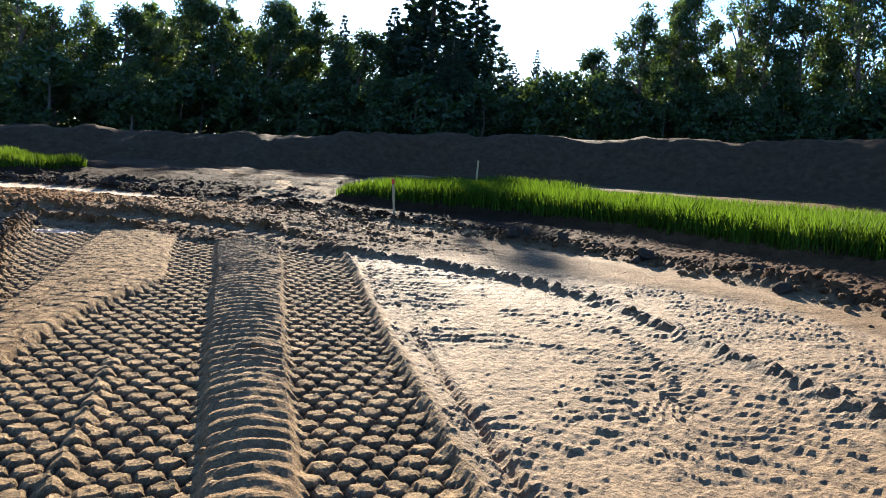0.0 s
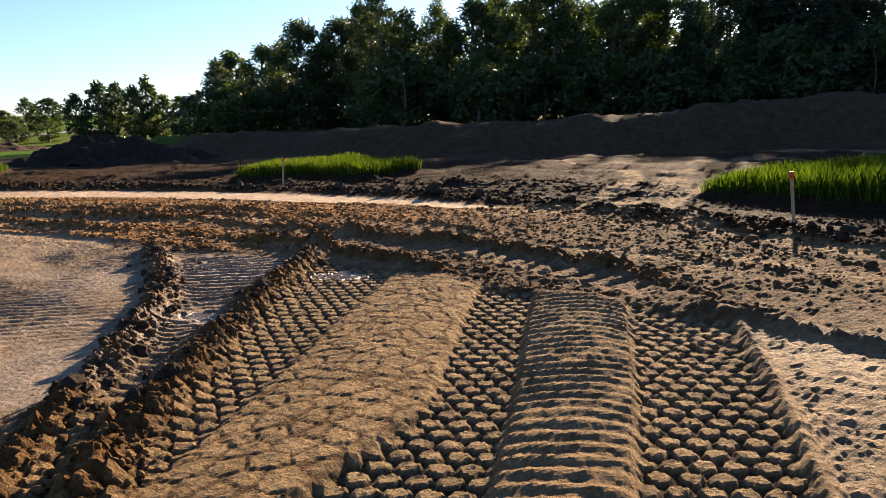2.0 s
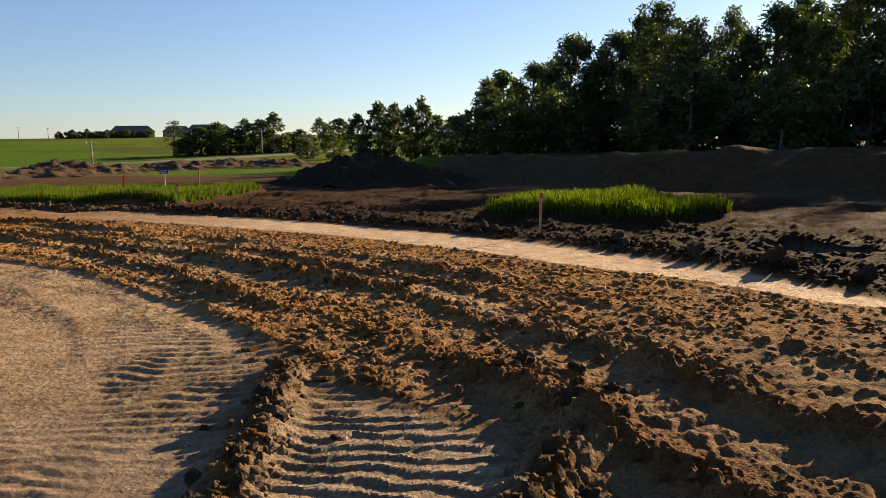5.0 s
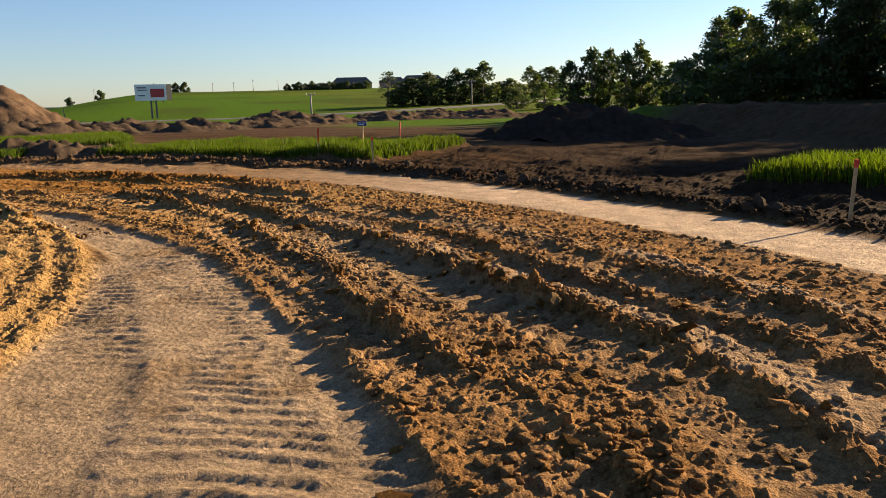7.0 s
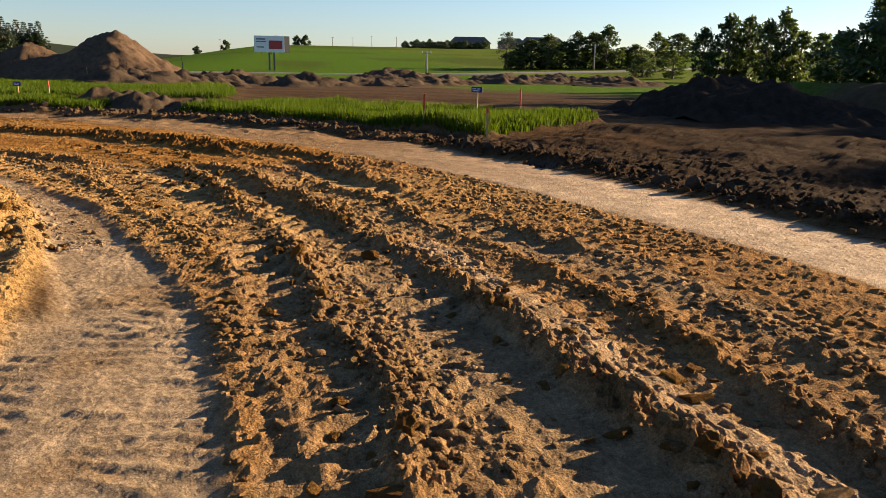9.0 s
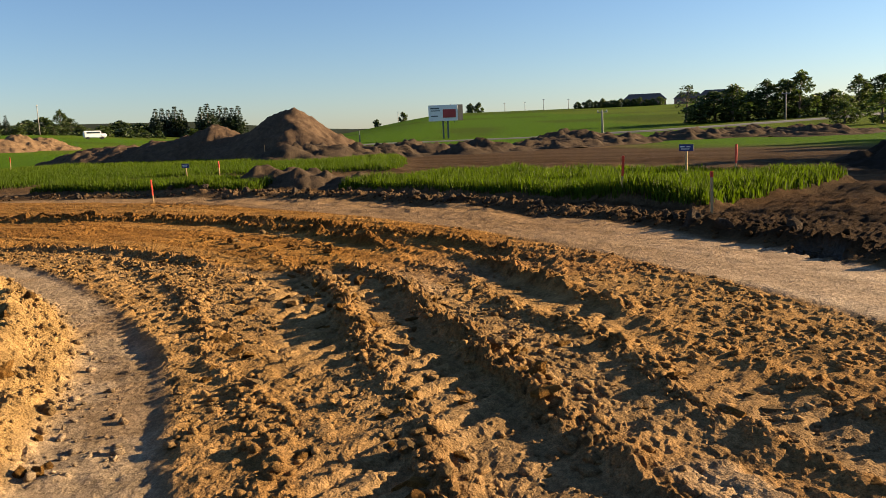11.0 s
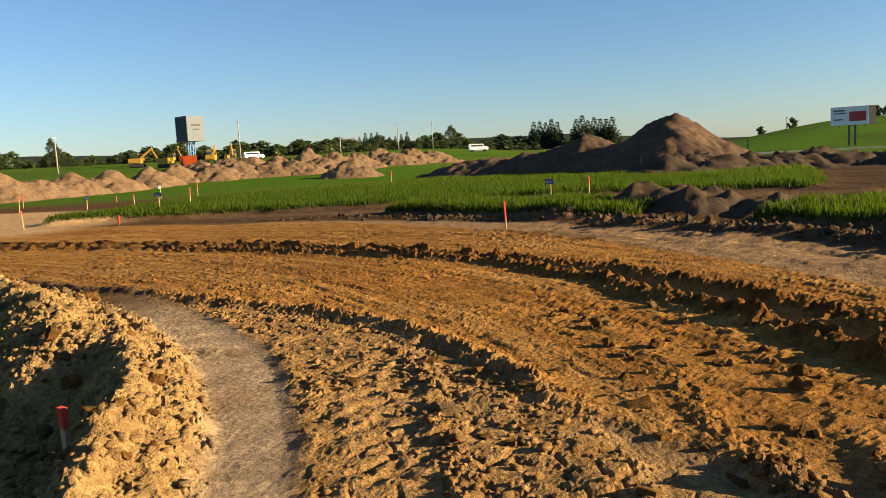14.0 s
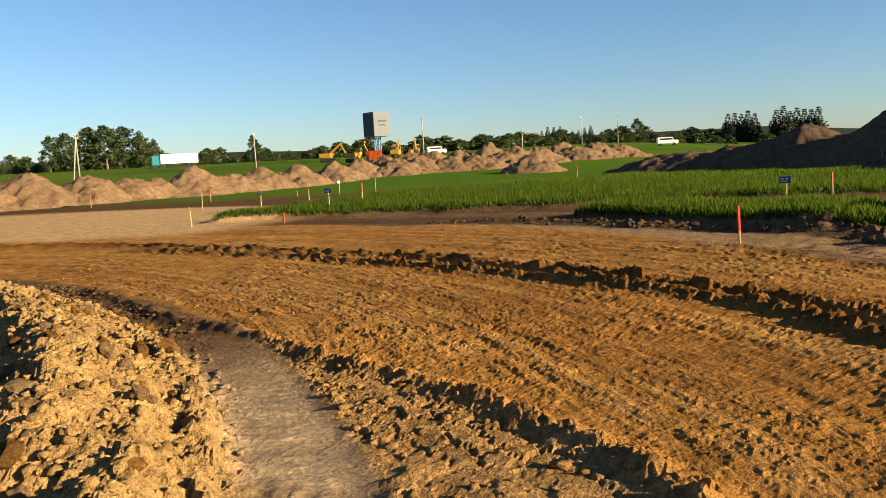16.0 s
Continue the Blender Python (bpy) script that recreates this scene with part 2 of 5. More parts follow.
def lugs(u, v, pitch, width):
    """A lattice of worn pads, as padded wheels leave them."""
    row = np.floor(v / pitch)
    uu = u / width + 0.5 * (row % 2)
    fx, fy = uu - np.floor(uu) - 0.5, v / pitch - row - 0.5
    return step(0.58, 0.47, np.maximum(np.hypot(fx * 1.1, fy) * 1.12, np.abs(fx) * 1.25))


def lay(x, y):
    """Height, colour and wetness of the ground at each place."""
    r, a = polar(x, y)
    arc = np.radians(a) * 16.0
    rn = r + 0.16 * (fbm(x * 0.5, y * 0.5, 1, 3) - 0.5)
    big, mid, fine = fbm(x * 0.35, y * 0.35, 2, 4), fbm(x * 2.1, y * 2.1, 3, 4), fbm(x * 9, y * 9, 4, 3)
    h = 0.10 * (big - 0.5) + 0.012 * (fine - 0.5)
    clod1, _, cid = cells(x * 7.5 + 0.8 * mid, y * 7.5, 21)
    clod = np.clip(0.62 - clod1, 0, 1) * (0.3 + cid)
    cl2, _, cid2 = cells(x * 3.1, y * 3.1 + mid, 22)
    clod_big = np.clip(0.6 - cl2, 0, 1) * np.clip(cid2 * 1.8 - 0.6, 0, 1.2)
    tiny1, _, tid = cells(x * 17 + 2.0 * mid, y * 17, 23)
    tiny = np.clip(0.6 - tiny1, 0, 1) * (0.2 + 1.1 * tid)
    _, _, slab_a, tilt_a = cells(x * 4.6 + 1.0 * mid, y * 4.6 + fine * 0.6, 25, 0.9, True)
    _, _, slab_b, tilt_b = cells(x * 11 + 0.9 * fine, y * 11, 26, 0.9, True)
    slab = 0.030 * slab_a ** 2 + 0.045 * tilt_a * slab_a + 0.022 * slab_b ** 1.5 + 0.024 * tilt_b
    rough_soil = 0.8 * slab + 0.020 * clod + 0.03 * clod_big + 0.05 * (mid - 0.5) + 0.024 * tiny + 0.02 * (fine - 0.5)

    def put(colour, new_colour, m):
        return colour * (1 - m[..., None]) + np.array(new_colour) * m[..., None]

    pale, orange, brown, grey, dark, green = (0.43, 0.36, 0.265), (0.50, 0.285, 0.085), (0.21, 0.16, 0.115), (0.34, 0.295, 0.25), (0.05, 0.041, 0.035), (0.07, 0.21, 0.02)
    col = np.ones(x.shape + (3,)) * np.array(brown)
    wet = np.zeros(x.shape)

    # straight padded tracks where the walk begins
    u, v = 0.963 * x + 0.269 * y, -0.269 * x + 0.963 * y
    u = u + 0.05 * (fbm(v * 0.6, v * 0 + 1.0, 8, 2) - 0.5)
    roll_out, right_out = 0.30 + 0.055 * (v - 3), 1.0 + 0.066 * (v - 3)
    start = step(churn_inner(a) + 0.15, churn_inner(a) - 0.15, rn) * (1 - step(15.0, 14.6, r) * step(40, 44, a)) * step(66, 60, a) * step(-5, -3.5, v)
    lane_l, lane_r = band(u, np.interp(v, [3, 5, 6.5, 8, 12], [-1.5, -1.32, -1.05, -0.58, -0.66]), -0.10, 0.03), band(u, roll_out, right_out, 0.04)
    lane_ll = band(u, -3.2, -1.66, 0.05)
    roll = band(u, -0.10, roll_out, 0.04)
    mound = band(u, -1.68, np.interp(v, [3, 5, 6.5, 8, 12], [-1.5, -1.32, -1.05, -0.58, -0.66]), 0.07)
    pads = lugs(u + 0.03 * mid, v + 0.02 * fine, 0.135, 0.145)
    cord = 0.5 + 0.5 * np.sin(2 * np.pi * (v + 0.10 * mid + 0.015 * np.sin(u * 9)) / 0.14)
    crack1, crack2, _ = cells(x * 5.2 + 0.5 * mid, y * 5.2, 31)
    crack = step(0.20, 0.04, crack2 - crack1)
    h0 = -0.05 + (lane_l + lane_r + lane_ll) * (-0.040 + 0.026 * pads * (0.75 + 0.4 * mid) + 0.004 * tiny)
    h0 = h0 + roll * (0.035 + 0.055 * np.cos(np.clip((u - 0.5 * (roll_out - 0.10)) / (0.5 * (roll_out + 0.10)), -1, 1) * 1.5) + 0.022 * cord * (0.4 + mid))
    h0 = h0 + mound * (0.055 * np.cos(np.clip((u + 1.1) / 0.55, -1, 1) * 1.4) + 0.012 - 0.008 * crack) + 0.05 * hump(u, -0.66, 0.05) * step(6.5, 4, v) + 0.05 * hump(u, right_out + 0.03, 0.05)
    side = step(right_out, right_out + 0.1, u)
    chev = 0.5 + 0.5 * np.sin(2 * np.pi * (v * 0.96 + 0.30 * u + 0.45 * u * step(0.5, 0.55, vnoise(u * 0.9, v * 0.3, 64)) + 0.5 * mid + 0.4 * big) / 0.19)
    h0 = h0 + side * (0.01 + 0.011 * step(0.45, 0.75, chev) * step(0.44, 0.56, fbm(u * 1.1, v * 1.6, 61, 3)) + 0.15 * rough_soil * step(0.5, 0.6, fbm(x * 0.9, y * 0.9, 62, 3)) + 0.005 * tiny)
    h0 = h0 - 0.05 * hump(u, right_out + 0.22 + 0.02 * mid, 0.035) * step(6.5, 4.5, v)
    h = h * (1 - 0.6 * start) + start * h0 + start * (0.010 * clod + 0.010 * tiny + 0.008 * (fine - 0.5))
    wet = wet + 0.08 * start * side
    # gaps between the pads coloured dark, standing in for the shade in them
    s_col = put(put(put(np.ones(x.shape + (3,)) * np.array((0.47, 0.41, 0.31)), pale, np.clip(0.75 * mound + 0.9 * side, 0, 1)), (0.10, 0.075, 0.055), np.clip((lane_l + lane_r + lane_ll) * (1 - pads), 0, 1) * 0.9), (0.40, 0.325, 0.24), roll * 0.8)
    s_col = put(s_col, (0.42, 0.355, 0.275), side * 0.8)
    # shade down in the mound's shallow cracks put into the colour
    s_col = put(s_col, (0.14, 0.095, 0.055), mound * crack * 0.8)
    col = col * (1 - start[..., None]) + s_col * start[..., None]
    outer_pale = band(rn, 19.0, 22.4, 0.25) * step(45, 37, a) * (0.6 + 0.4 * step(0.4, 0.6, fbm(rn * 2.0, arc * 0.4, 63, 3)))
    col = put(col, pale, outer_pale * 0.9)
    wet = wet + 0.06 * outer_pale
    groove = hump(rn, np.interp(a, [20, 26, 31, 36, 43], [19.4, 19.6, 19.9, 19.9, 19.2]), 0.10) * step(46, 42, a)
    h = h + groove * (0.07 + 0.05 * clod)
    col = put(col, brown, groove * 0.8)

    # pans of smooth silt beside the tracks, with ridges of pushed-up soil
    pan = band(a, 42.5, 92, 1.0) * step(churn_inner(a) + 0.1, churn_inner(a) - 0.25, rn) * band(r, 13.4, 30, 0.1)
    ridge_a = np.interp(a, [38, 43, 48, 54, 64, 67], [14.35, 14.5, 14.8, 15.2, 15.8, 16.1])
    ridge_b = np.interp(a, [38, 41, 46, 51, 58, 60], [14.8, 14.9, 15.3, 15.9, 17.2, 17.6])
    ra = hump(rn, ridge_a, 0.17) * band(a, 36, 66, 1.0)
    rb = hump(rn, ridge_b, 0.20) * band(a, 36, 60, 1.0)
    in_pan = pan * step(-0.05, 0.15, ridge_b - rn + 0.0) * (1 - start * step(41, 40, a))
    in_pan = np.where(a > 58, pan, in_pan)
    lug_line = 0.5 + 0.5 * np.sin(2 * np.pi * (arc + 0.35 * rn + 0.35 * mid) / 0.17)
    h = h * (1 - in_pan) + in_pan * (-0.06 + 0.020 * step(0.5, 0.9, lug_line) * step(0.2, 0.5, vnoise(rn * 1.6, arc * 0.25, 70)) + 0.008 * tiny + 0.01 * (fine - 0.5) + 0.02 * (big - 0.5))
    col = put(col, (0.43, 0.39, 0.35), in_pan * 0.95)
    col = put(col, (0.62, 0.565, 0.51), in_pan * step(60, 78, a) * 0.9)
    wet = wet + in_pan * (0.10 + 0.25 * step(0.5, 0.7, fbm(x * 0.9, y * 0.9, 71, 3))) * step(80, 56, a)
    h = h + (ra + rb) * (0.085 + 1.6 * rough_soil)
    col = put(col, (0.20, 0.125, 0.06), np.clip(ra + rb, 0, 1) * 0.9)

    # the churned ring: low cloddy ridges, trodden terraces with ledges, plates of broken crust
    ch = band(rn, churn_inner(a), stripe_near(a), 0.12) * band(a, 40, 215, 2.5)
    mud_edge = np.interp(a, [108, 112, 116, 121, 126, 131, 137, 141, 150, 200], [21.0, 18.6, 18.0, 17.4, 17.3, 17.1, 16.5, 15.95, 15.2, 14.9])
    smooth_far = step(-0.15, 0.15, rn - mud_edge) * step(112, 120, a)
    heavy = ch * (1 - 0.8 * smooth_far)
    rims, terrace, troughs, crust = np.zeros(x.shape), np.zeros(x.shape), np.zeros(x.shape), np.zeros(x.shape)
    for k, (at_a, at_r, size) in enumerate((
            ([50, 60, 68, 77, 90, 97, 106, 111, 119, 134], [18.0, 17.3, 16.8, 16.25, 16.2, 16.6, 17.05, 17.4, 17.9, 19.2], 1.0),
            ([45, 55, 68, 77, 90, 97, 106, 112, 122, 133, 150], [19.4, 18.9, 17.95, 17.5, 17.25, 17.45, 17.8, 18.1, 18.9, 20.1, 20.4], 1.1),
            ([45, 51, 54, 61, 70, 86, 102, 115, 130], [20.6, 20.2, 19.8, 19.6, 19.1, 18.9, 19.1, 19.8, 20.9], 0.8),
            ([60, 75, 90, 105, 120], [18.7, 18.45, 18.15, 18.5, 19.5], 0.6),
            ([70, 90, 106, 120, 128], [15.85, 15.75, 15.85, 16.5, 16.7], 0.35))):
        line = np.interp(a, at_a, at_r) + 0.26 * (vnoise(arc * 0.8, arc * 0 + k, 84) - 0.5) + 0.12 * (mid - 0.5) + 0.06 * (fine - 0.5)
        power = size * (0.2 + 1.15 * vnoise(arc * 0.6, arc * 0 + 3.0 * k, 82)) * band(a, at_a[0], at_a[-1], 3)
        rims = rims + power * hump(rn, line, np.where(rn < line, 0.075, 0.11 + 0.06 * size))
        terrace = np.maximum(terrace, power * band(rn, line - 0.62, line - 0.09, 0.05))
        if k in (1, 2):
            crust = np.maximum(crust, band(rn, line + 0.10, line + 0.48, 0.05) * band(a, 66, 112, 5) * step(0.35, 0.5, vnoise(arc * 0.5, arc * 0 + k, 83)))
        troughs = np.maximum(troughs, power * band(rn, line - 0.60, line - 0.12, 0.08))
    low_zone = step(-0.2, 0.3, mud_edge - rn) * step(96, 110, a)
    ledge_at = (arc - 0.5 * rn + 0.30 * (mid - 0.5) + 0.5 * (big - 0.5)) / 0.27
    ledge = ledge_at - np.floor(ledge_at)
    ledge = step(0.0, 0.25, ledge) * (1 - step(0.55, 1.0, ledge))
    broken = vnoise(arc * 1.1, rn * 2.0, 85)
    ledge = ledge * step(0.30, 0.55, broken)
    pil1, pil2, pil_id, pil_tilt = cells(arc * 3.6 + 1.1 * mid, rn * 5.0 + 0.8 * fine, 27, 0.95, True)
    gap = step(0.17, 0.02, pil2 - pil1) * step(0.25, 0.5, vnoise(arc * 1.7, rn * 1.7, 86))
    pillow = 0.024 * pil_id + 0.030 * pil_tilt * pil_id - 0.030 * gap
    h = h + heavy * (rough_soil * (0.58 - 0.32 * low_zone) - 0.015 + rims * (0.034 + 1.55 * rough_soil) - 0.020 * troughs + np.clip(terrace, 0, 1) * (0.042 * ledge - 0.26 * rough_soil * (1 - 0.5 * low_zone)))
    h = h + heavy * pillow * (0.25 + 0.5 * low_zone) * (1 - 0.6 * np.clip(terrace, 0, 1))
    h = h + heavy * crust * (0.025 - 0.30 * rough_soil + 0.020 * pil_id - 0.012 * gap)
    streak = fbm(rn * 6.0, arc * 0.45, 97, 3)
    col = put(col, brown, ch * step(115, 60, a))
    warm = step(50, 74, a)
    col = put(col, (0.52, 0.345, 0.185), ch * warm * 0.92)
    col = put(col, (0.46, 0.38, 0.29), heavy * step(0.48, 0.62, fbm(rn * 1.1, arc * 0.16, 87, 3)) * step(70, 85, a) * 0.75)
    col = put(col, (0.47, 0.41, 0.345), heavy * np.clip(terrace, 0, 1) * 0.55)
    col = put(col, (0.62, 0.46, 0.25), heavy * band(a, 98, 175, 8) * (1 - smooth_far) * step(-0.3, 0.4, mud_edge - rn) * 0.65)
    col = put(col, (0.62, 0.535, 0.45), heavy * crust * 0.85)
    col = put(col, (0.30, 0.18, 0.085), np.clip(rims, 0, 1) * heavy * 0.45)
    # recesses between pillows darkened: their shade is painted into the soil
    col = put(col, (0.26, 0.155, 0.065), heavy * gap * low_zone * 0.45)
    col = put(col, (0.55, 0.33, 0.115), ch * smooth_far * 0.92)
    col = put(col, (0.40, 0.22, 0.075), ch * smooth_far * step(0.45, 0.62, fbm(rn * 1.5, arc * 0.2, 88, 3)) * 0.55)
    col = put(col, (0.70, 0.48, 0.22), ch * smooth_far * step(0.52, 0.66, streak) * 0.55)
    h = h + ch * smooth_far * (0.030 * (fbm(rn * 9, arc * 1.1, 80, 3) - 0.5) + 0.02 * (streak - 0.5) + 0.30 * rough_soil * step(0.35, 0.65, fbm(x * 0.7, y * 0.7, 89, 3)) + 0.012 * tiny)
    edge_ridge = hump(rn, mud_edge, 0.12) * band(a, 122, 165, 4)
    h = h + edge_ridge * (0.04 + rough_soil)
    # two crossing wheel marks with broken crust on the smooth part
    for line, lo, hi in ((np.interp(a, [112, 130, 138, 149, 162, 175, 188, 205], [20.3, 20.6, 20.8, 20.2, 19.9, 19.4, 20.0, 20.8]), 112, 205), (np.interp(a, [120, 140, 160, 185], [19.6, 20.2, 19.1, 18.6]), 118, 180)):
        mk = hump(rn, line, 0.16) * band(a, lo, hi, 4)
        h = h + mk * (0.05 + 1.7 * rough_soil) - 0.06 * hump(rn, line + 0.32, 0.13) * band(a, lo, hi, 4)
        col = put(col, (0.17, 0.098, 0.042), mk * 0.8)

    # the grey haul strip on the inner side, its pale curb of sand and the sand bank
    hs = band(rn, 14.55 + 0.004 * (a - 80), churn_inner(a), 0.1) * band(a, 70, 215, 3)
    hs = hs * (1 - step(136, 147, a))
    h = h * (1 - hs) + hs * (-0.04 + 0.014 * step(0.5, 0.9, lug_line) * step(0.45, 0.65, vnoise(rn * 3, arc * 0.4, 77)) + 0.014 * clod * step(0.5, 0.6, mid) + 0.25 * rough_soil * step(0.5, 0.66, fbm(x * 1.1, y * 1.1, 79, 3)) + 0.006 * tiny)
    col = put(col, (0.67, 0.61, 0.55), hs * 0.92)
    col = put(col, (0.42, 0.33, 0.24), hs * step(0.55, 0.68, fbm(x * 1.6, y * 1.6, 78, 4)) * 0.6)
    edge = np.interp(a, [70, 78, 83, 90, 103, 111, 117, 124, 132, 143, 150, 169, 190], [13.3, 13.7, 14.0, 14.3, 14.75, 15.05, 15.1, 15.15, 15.15, 14.95, 14.75, 14.5, 14.3])
    bank = band(r, 12.0, edge, 0.12) * band(a, 74, 200, 3)
    tall = step(100, 118, a)
    hollow = band(a, 107, 131, 4)
    crest = hump(r, edge - 0.95, 0.5) * (0.12 + 0.27 * tall) * (1 - hollow) + hollow * (0.20 * hump(r, edge - 0.42, 0.24) - 0.32 * step(edge - 0.6, edge - 0.95, r) * step(12.6, 13.3, r)) + 0.05 * hump(r, edge - 0.15, 0.12) + 0.05 * hump(r, edge - 0.45, 0.10)
    pit = hump(np.hypot(x + 23.55, y - 8.55), 0.0, 0.55)
    h = h + bank * (crest - 0.35 * step(edge - 1.2, edge - 2.0, r) * tall + rough_soil * (0.85 + 0.75 * tall) - 0.15 * pit)
    col = put(col, (0.62, 0.48, 0.28), bank)
    inside = step(13.0, 12.0, r)
    h = h - 0.25 * inside
    col = put(col, green, inside)

    # the smooth dry stripe on the outer side
    st = band(rn, stripe_near(a), stripe_far(a), 0.10) * band(a, 63, 172, 1.5)
    h = h * (1 - st) + st * (-0.01 + 0.010 * (fine - 0.5) + 0.008 * step(0.6, 0.9, lug_line) * step(0.5, 0.7, big))
    # first stretch: pale dry silt, its colour lightened further for the sun's glare
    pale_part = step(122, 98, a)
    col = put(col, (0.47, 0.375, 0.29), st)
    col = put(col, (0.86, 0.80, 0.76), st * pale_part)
    col = put(col, (0.40, 0.31, 0.22), st * step(0.50, 0.64, fbm(rn * 2.4, arc * 0.3, 98, 3)) * (0.25 + 0.35 * (1 - pale_part)))
    h = h + st * (1 - pale_part) * 0.35 * rough_soil
    wet = wet + 0.10 * st * pale_part

    # outside the road
    out = step(stripe_far(a) + 0.1, stripe_far(a) + 0.5, rn)
    lip = hump(rn, stripe_far(a) + 0.55, 0.3) * band(a, 14, 168, 3)
    h = h + lip * (0.07 + 1.0 * rough_soil) * (0.5 + vnoise(arc * 0.7, arc * 0, 91)) + out * rough_soil * 0.8 * step(60, 30, r) * step(200, 165, a)
    soil_dark = band(a, 60, 128, 6) * band(rn, 22, 60, 0.5)
    col = put(col, (0.17, 0.115, 0.075), out)
    col = put(col, dark, soil_dark * out * 0.85)
    col = put(col, (0.055, 0.042, 0.034), band(a, 44, 80, 4) * band(rn, 22.3, 40, 0.4) * 0.9)
    # pale dried wheel tracks that turn off towards the embankment
    for width, strength, way in PALE_TRACKS:
        d = np.full(x.shape, 99.0)
        for (xa, ya), (xb, yb) in zip(way, way[1:]):
            q = np.clip(((x - xa) * (xb - xa) + (y - ya) * (yb - ya)) / ((xb - xa) ** 2 + (yb - ya) ** 2), 0, 1)
            d = np.minimum(d, np.hypot(x - xa - q * (xb - xa), y - ya - q * (yb - ya)))
        t_ = step(0.85 * width, 0.6 * width, d + 0.22 * (mid - 0.5)) * strength
        col = put(col, (0.47, 0.40, 0.30), t_)
        h = h * (1 - 0.7 * t_) + t_ * (-0.02 + 0.012 * lug_line)
    sand_road = band(a, 186, 262, 3) * band(rn, 22.0, 36 + 0.25 * (a - 190), 0.8)
    col = put(col, (0.80, 0.65, 0.46), sand_road)
    dirt = band(a, 118, 182, 4) * out * (1 - sand_road)
    col = put(col, (0.15, 0.122, 0.10), dirt * 0.9 * step(100, 84, r))
    col = put(col, (0.28, 0.215, 0.16), dirt * step(0.50, 0.62, fbm(rn * 0.35, arc * 0.05, 99, 4)) * 0.75 * step(100, 84, r))
    col = put(col, (0.115, 0.085, 0.06), dirt * step(0.55, 0.62, fbm(rn * 0.6, arc * 0.08, 101, 4)) * 0.8 * step(100, 84, r))
    worked = band(a, 60, 150, 4) * band(r, 23.2, 46, 1.0)
    h = h + worked * (0.30 * (fbm(x * 0.8, y * 0.8, 92, 4) - 0.5) + 0.10 * (fbm(rn * 2.2, arc * 0.25, 93, 3) - 0.5) + 0.3 * rough_soil)
    col = put(col, (0.10, 0.07, 0.047), worked * step(0.55, 0.68, fbm(rn * 0.8, arc * 0.12, 94, 3)) * 0.8)
    g = grass_mask(x, y, r, a)
    h = h + g * (0.16 + 0.09 * mid)
    col = put(col, (0.055, 0.115, 0.02), step(0.75, 1.0, g) * 0.9)

    # shallow puddles in the churned silt
    for px, py, pr in ((-5.35, 10.9, 0.21), (-6.2, 11.3, 0.2), (-7.7, 20.3, 0.55), (-8.4, 20.7, 0.4), (-22.3, 19.0, 0.35), (-5.6, 9.0, 0.17), (-6.0, 9.5, 0.14)):
        pud = step(1.0, 0.75, np.hypot((x - px) * 0.8, y - py) / pr + 2.6 * (mid - 0.5) + 1.2 * (fine - 0.5))
        h = h * (1 - pud) + pud * (-0.065 + 0.003 * fine)
        wet = np.maximum(wet, pud)
        col = put(col, (0.13, 0.10, 0.075), pud * 0.8)

    # embankment, far fields and hills
    rc, hc = bank_line(a)
    rise = hc * step(rc - 4.0, rc, r + 1.2 * (big - 0.5))
    h = h + rise + (fbm(x * 0.6, y * 0.6, 90, 4) - 0.5) * 0.8 * band(r, rc - 4.5, rc + 1.5, 1.5) * step(0.2, 1.0, hc)
    slope = band(r, rc - 6, rc + 1.5, 1.0) * step(0.2, 1.0, hc)
    col = put(col, (0.14, 0.11, 0.085), slope)
    col = put(col, (0.05, 0.06, 0.025), step(rc + 1, rc + 4, r) * step(0.2, 1.0, hc))
    field = step(0, 14, r + 14 * (fbm(x * 0.08, y * 0.08, 102, 3) - 0.5) - np.interp(a, [122, 140, 152, 160, 170], [48, 56, 74, 60, 46])) * band(a, 118, 330, 5) * (1 - sand_road)
    col = put(col, (0.11, 0.28, 0.022), field)
    col = put(col, (0.20, 0.27, 0.055), field * step(0.45, 0.6, fbm(x * 0.012, y * 0.03, 95, 3)) * 0.5)
    col = put(col, (0.09, 0.155, 0.03), field * step(0.50, 0.58, fbm(r * 0.028, a * 0.16, 103, 3)) * 0.7 * step(120, 170, r))
    wood_far = step(900, 1300, r)
    # slightly bluish green: a little distance haze put into the wood's colour
    col = put(col, (0.055, 0.085, 0.075), wood_far)
    h = h + far_height(x, y, r, a) + 6 * wood_far * fbm(x * 0.02, y * 0.02, 96, 3)
    ragged = np.clip(np.maximum(heavy * np.clip(0.70 + 0.7 * rims - 0.20 * np.clip(terrace, 0, 1) - 0.12 * low_zone, 0.4, 1) + bank + ra + rb + 0.5 * out, 0.42 * np.clip(start + ch, 0, 1)), 0, 1)
    return h, col * DAMP, np.clip(wet, 0, 1), ragged


def spread(parts):
    """Steps along a line: (start, end, step) pieces, the steps of the last ones growing."""
    out = []
    for lo, hi, d, grow in parts:
        p = lo
        while p < hi - 1e-6:
            out.append(p)
            p += d
            d *= grow
    return np.array(out)


RADII = np.r_[0.01, spread([(0.5, 12.0, 0.6, 1.0), (12.0, 13.4, 0.05, 1.0), (13.4, 18.4, 0.023, 1.0), (18.4, 23.0, 0.05, 1.0), (23.0, 27.0, 0.10, 1.0), (27.0, 62.0, 0.14, 1.025), (62.0, 3600.0, 1.2, 1.075)]), 3600.0]
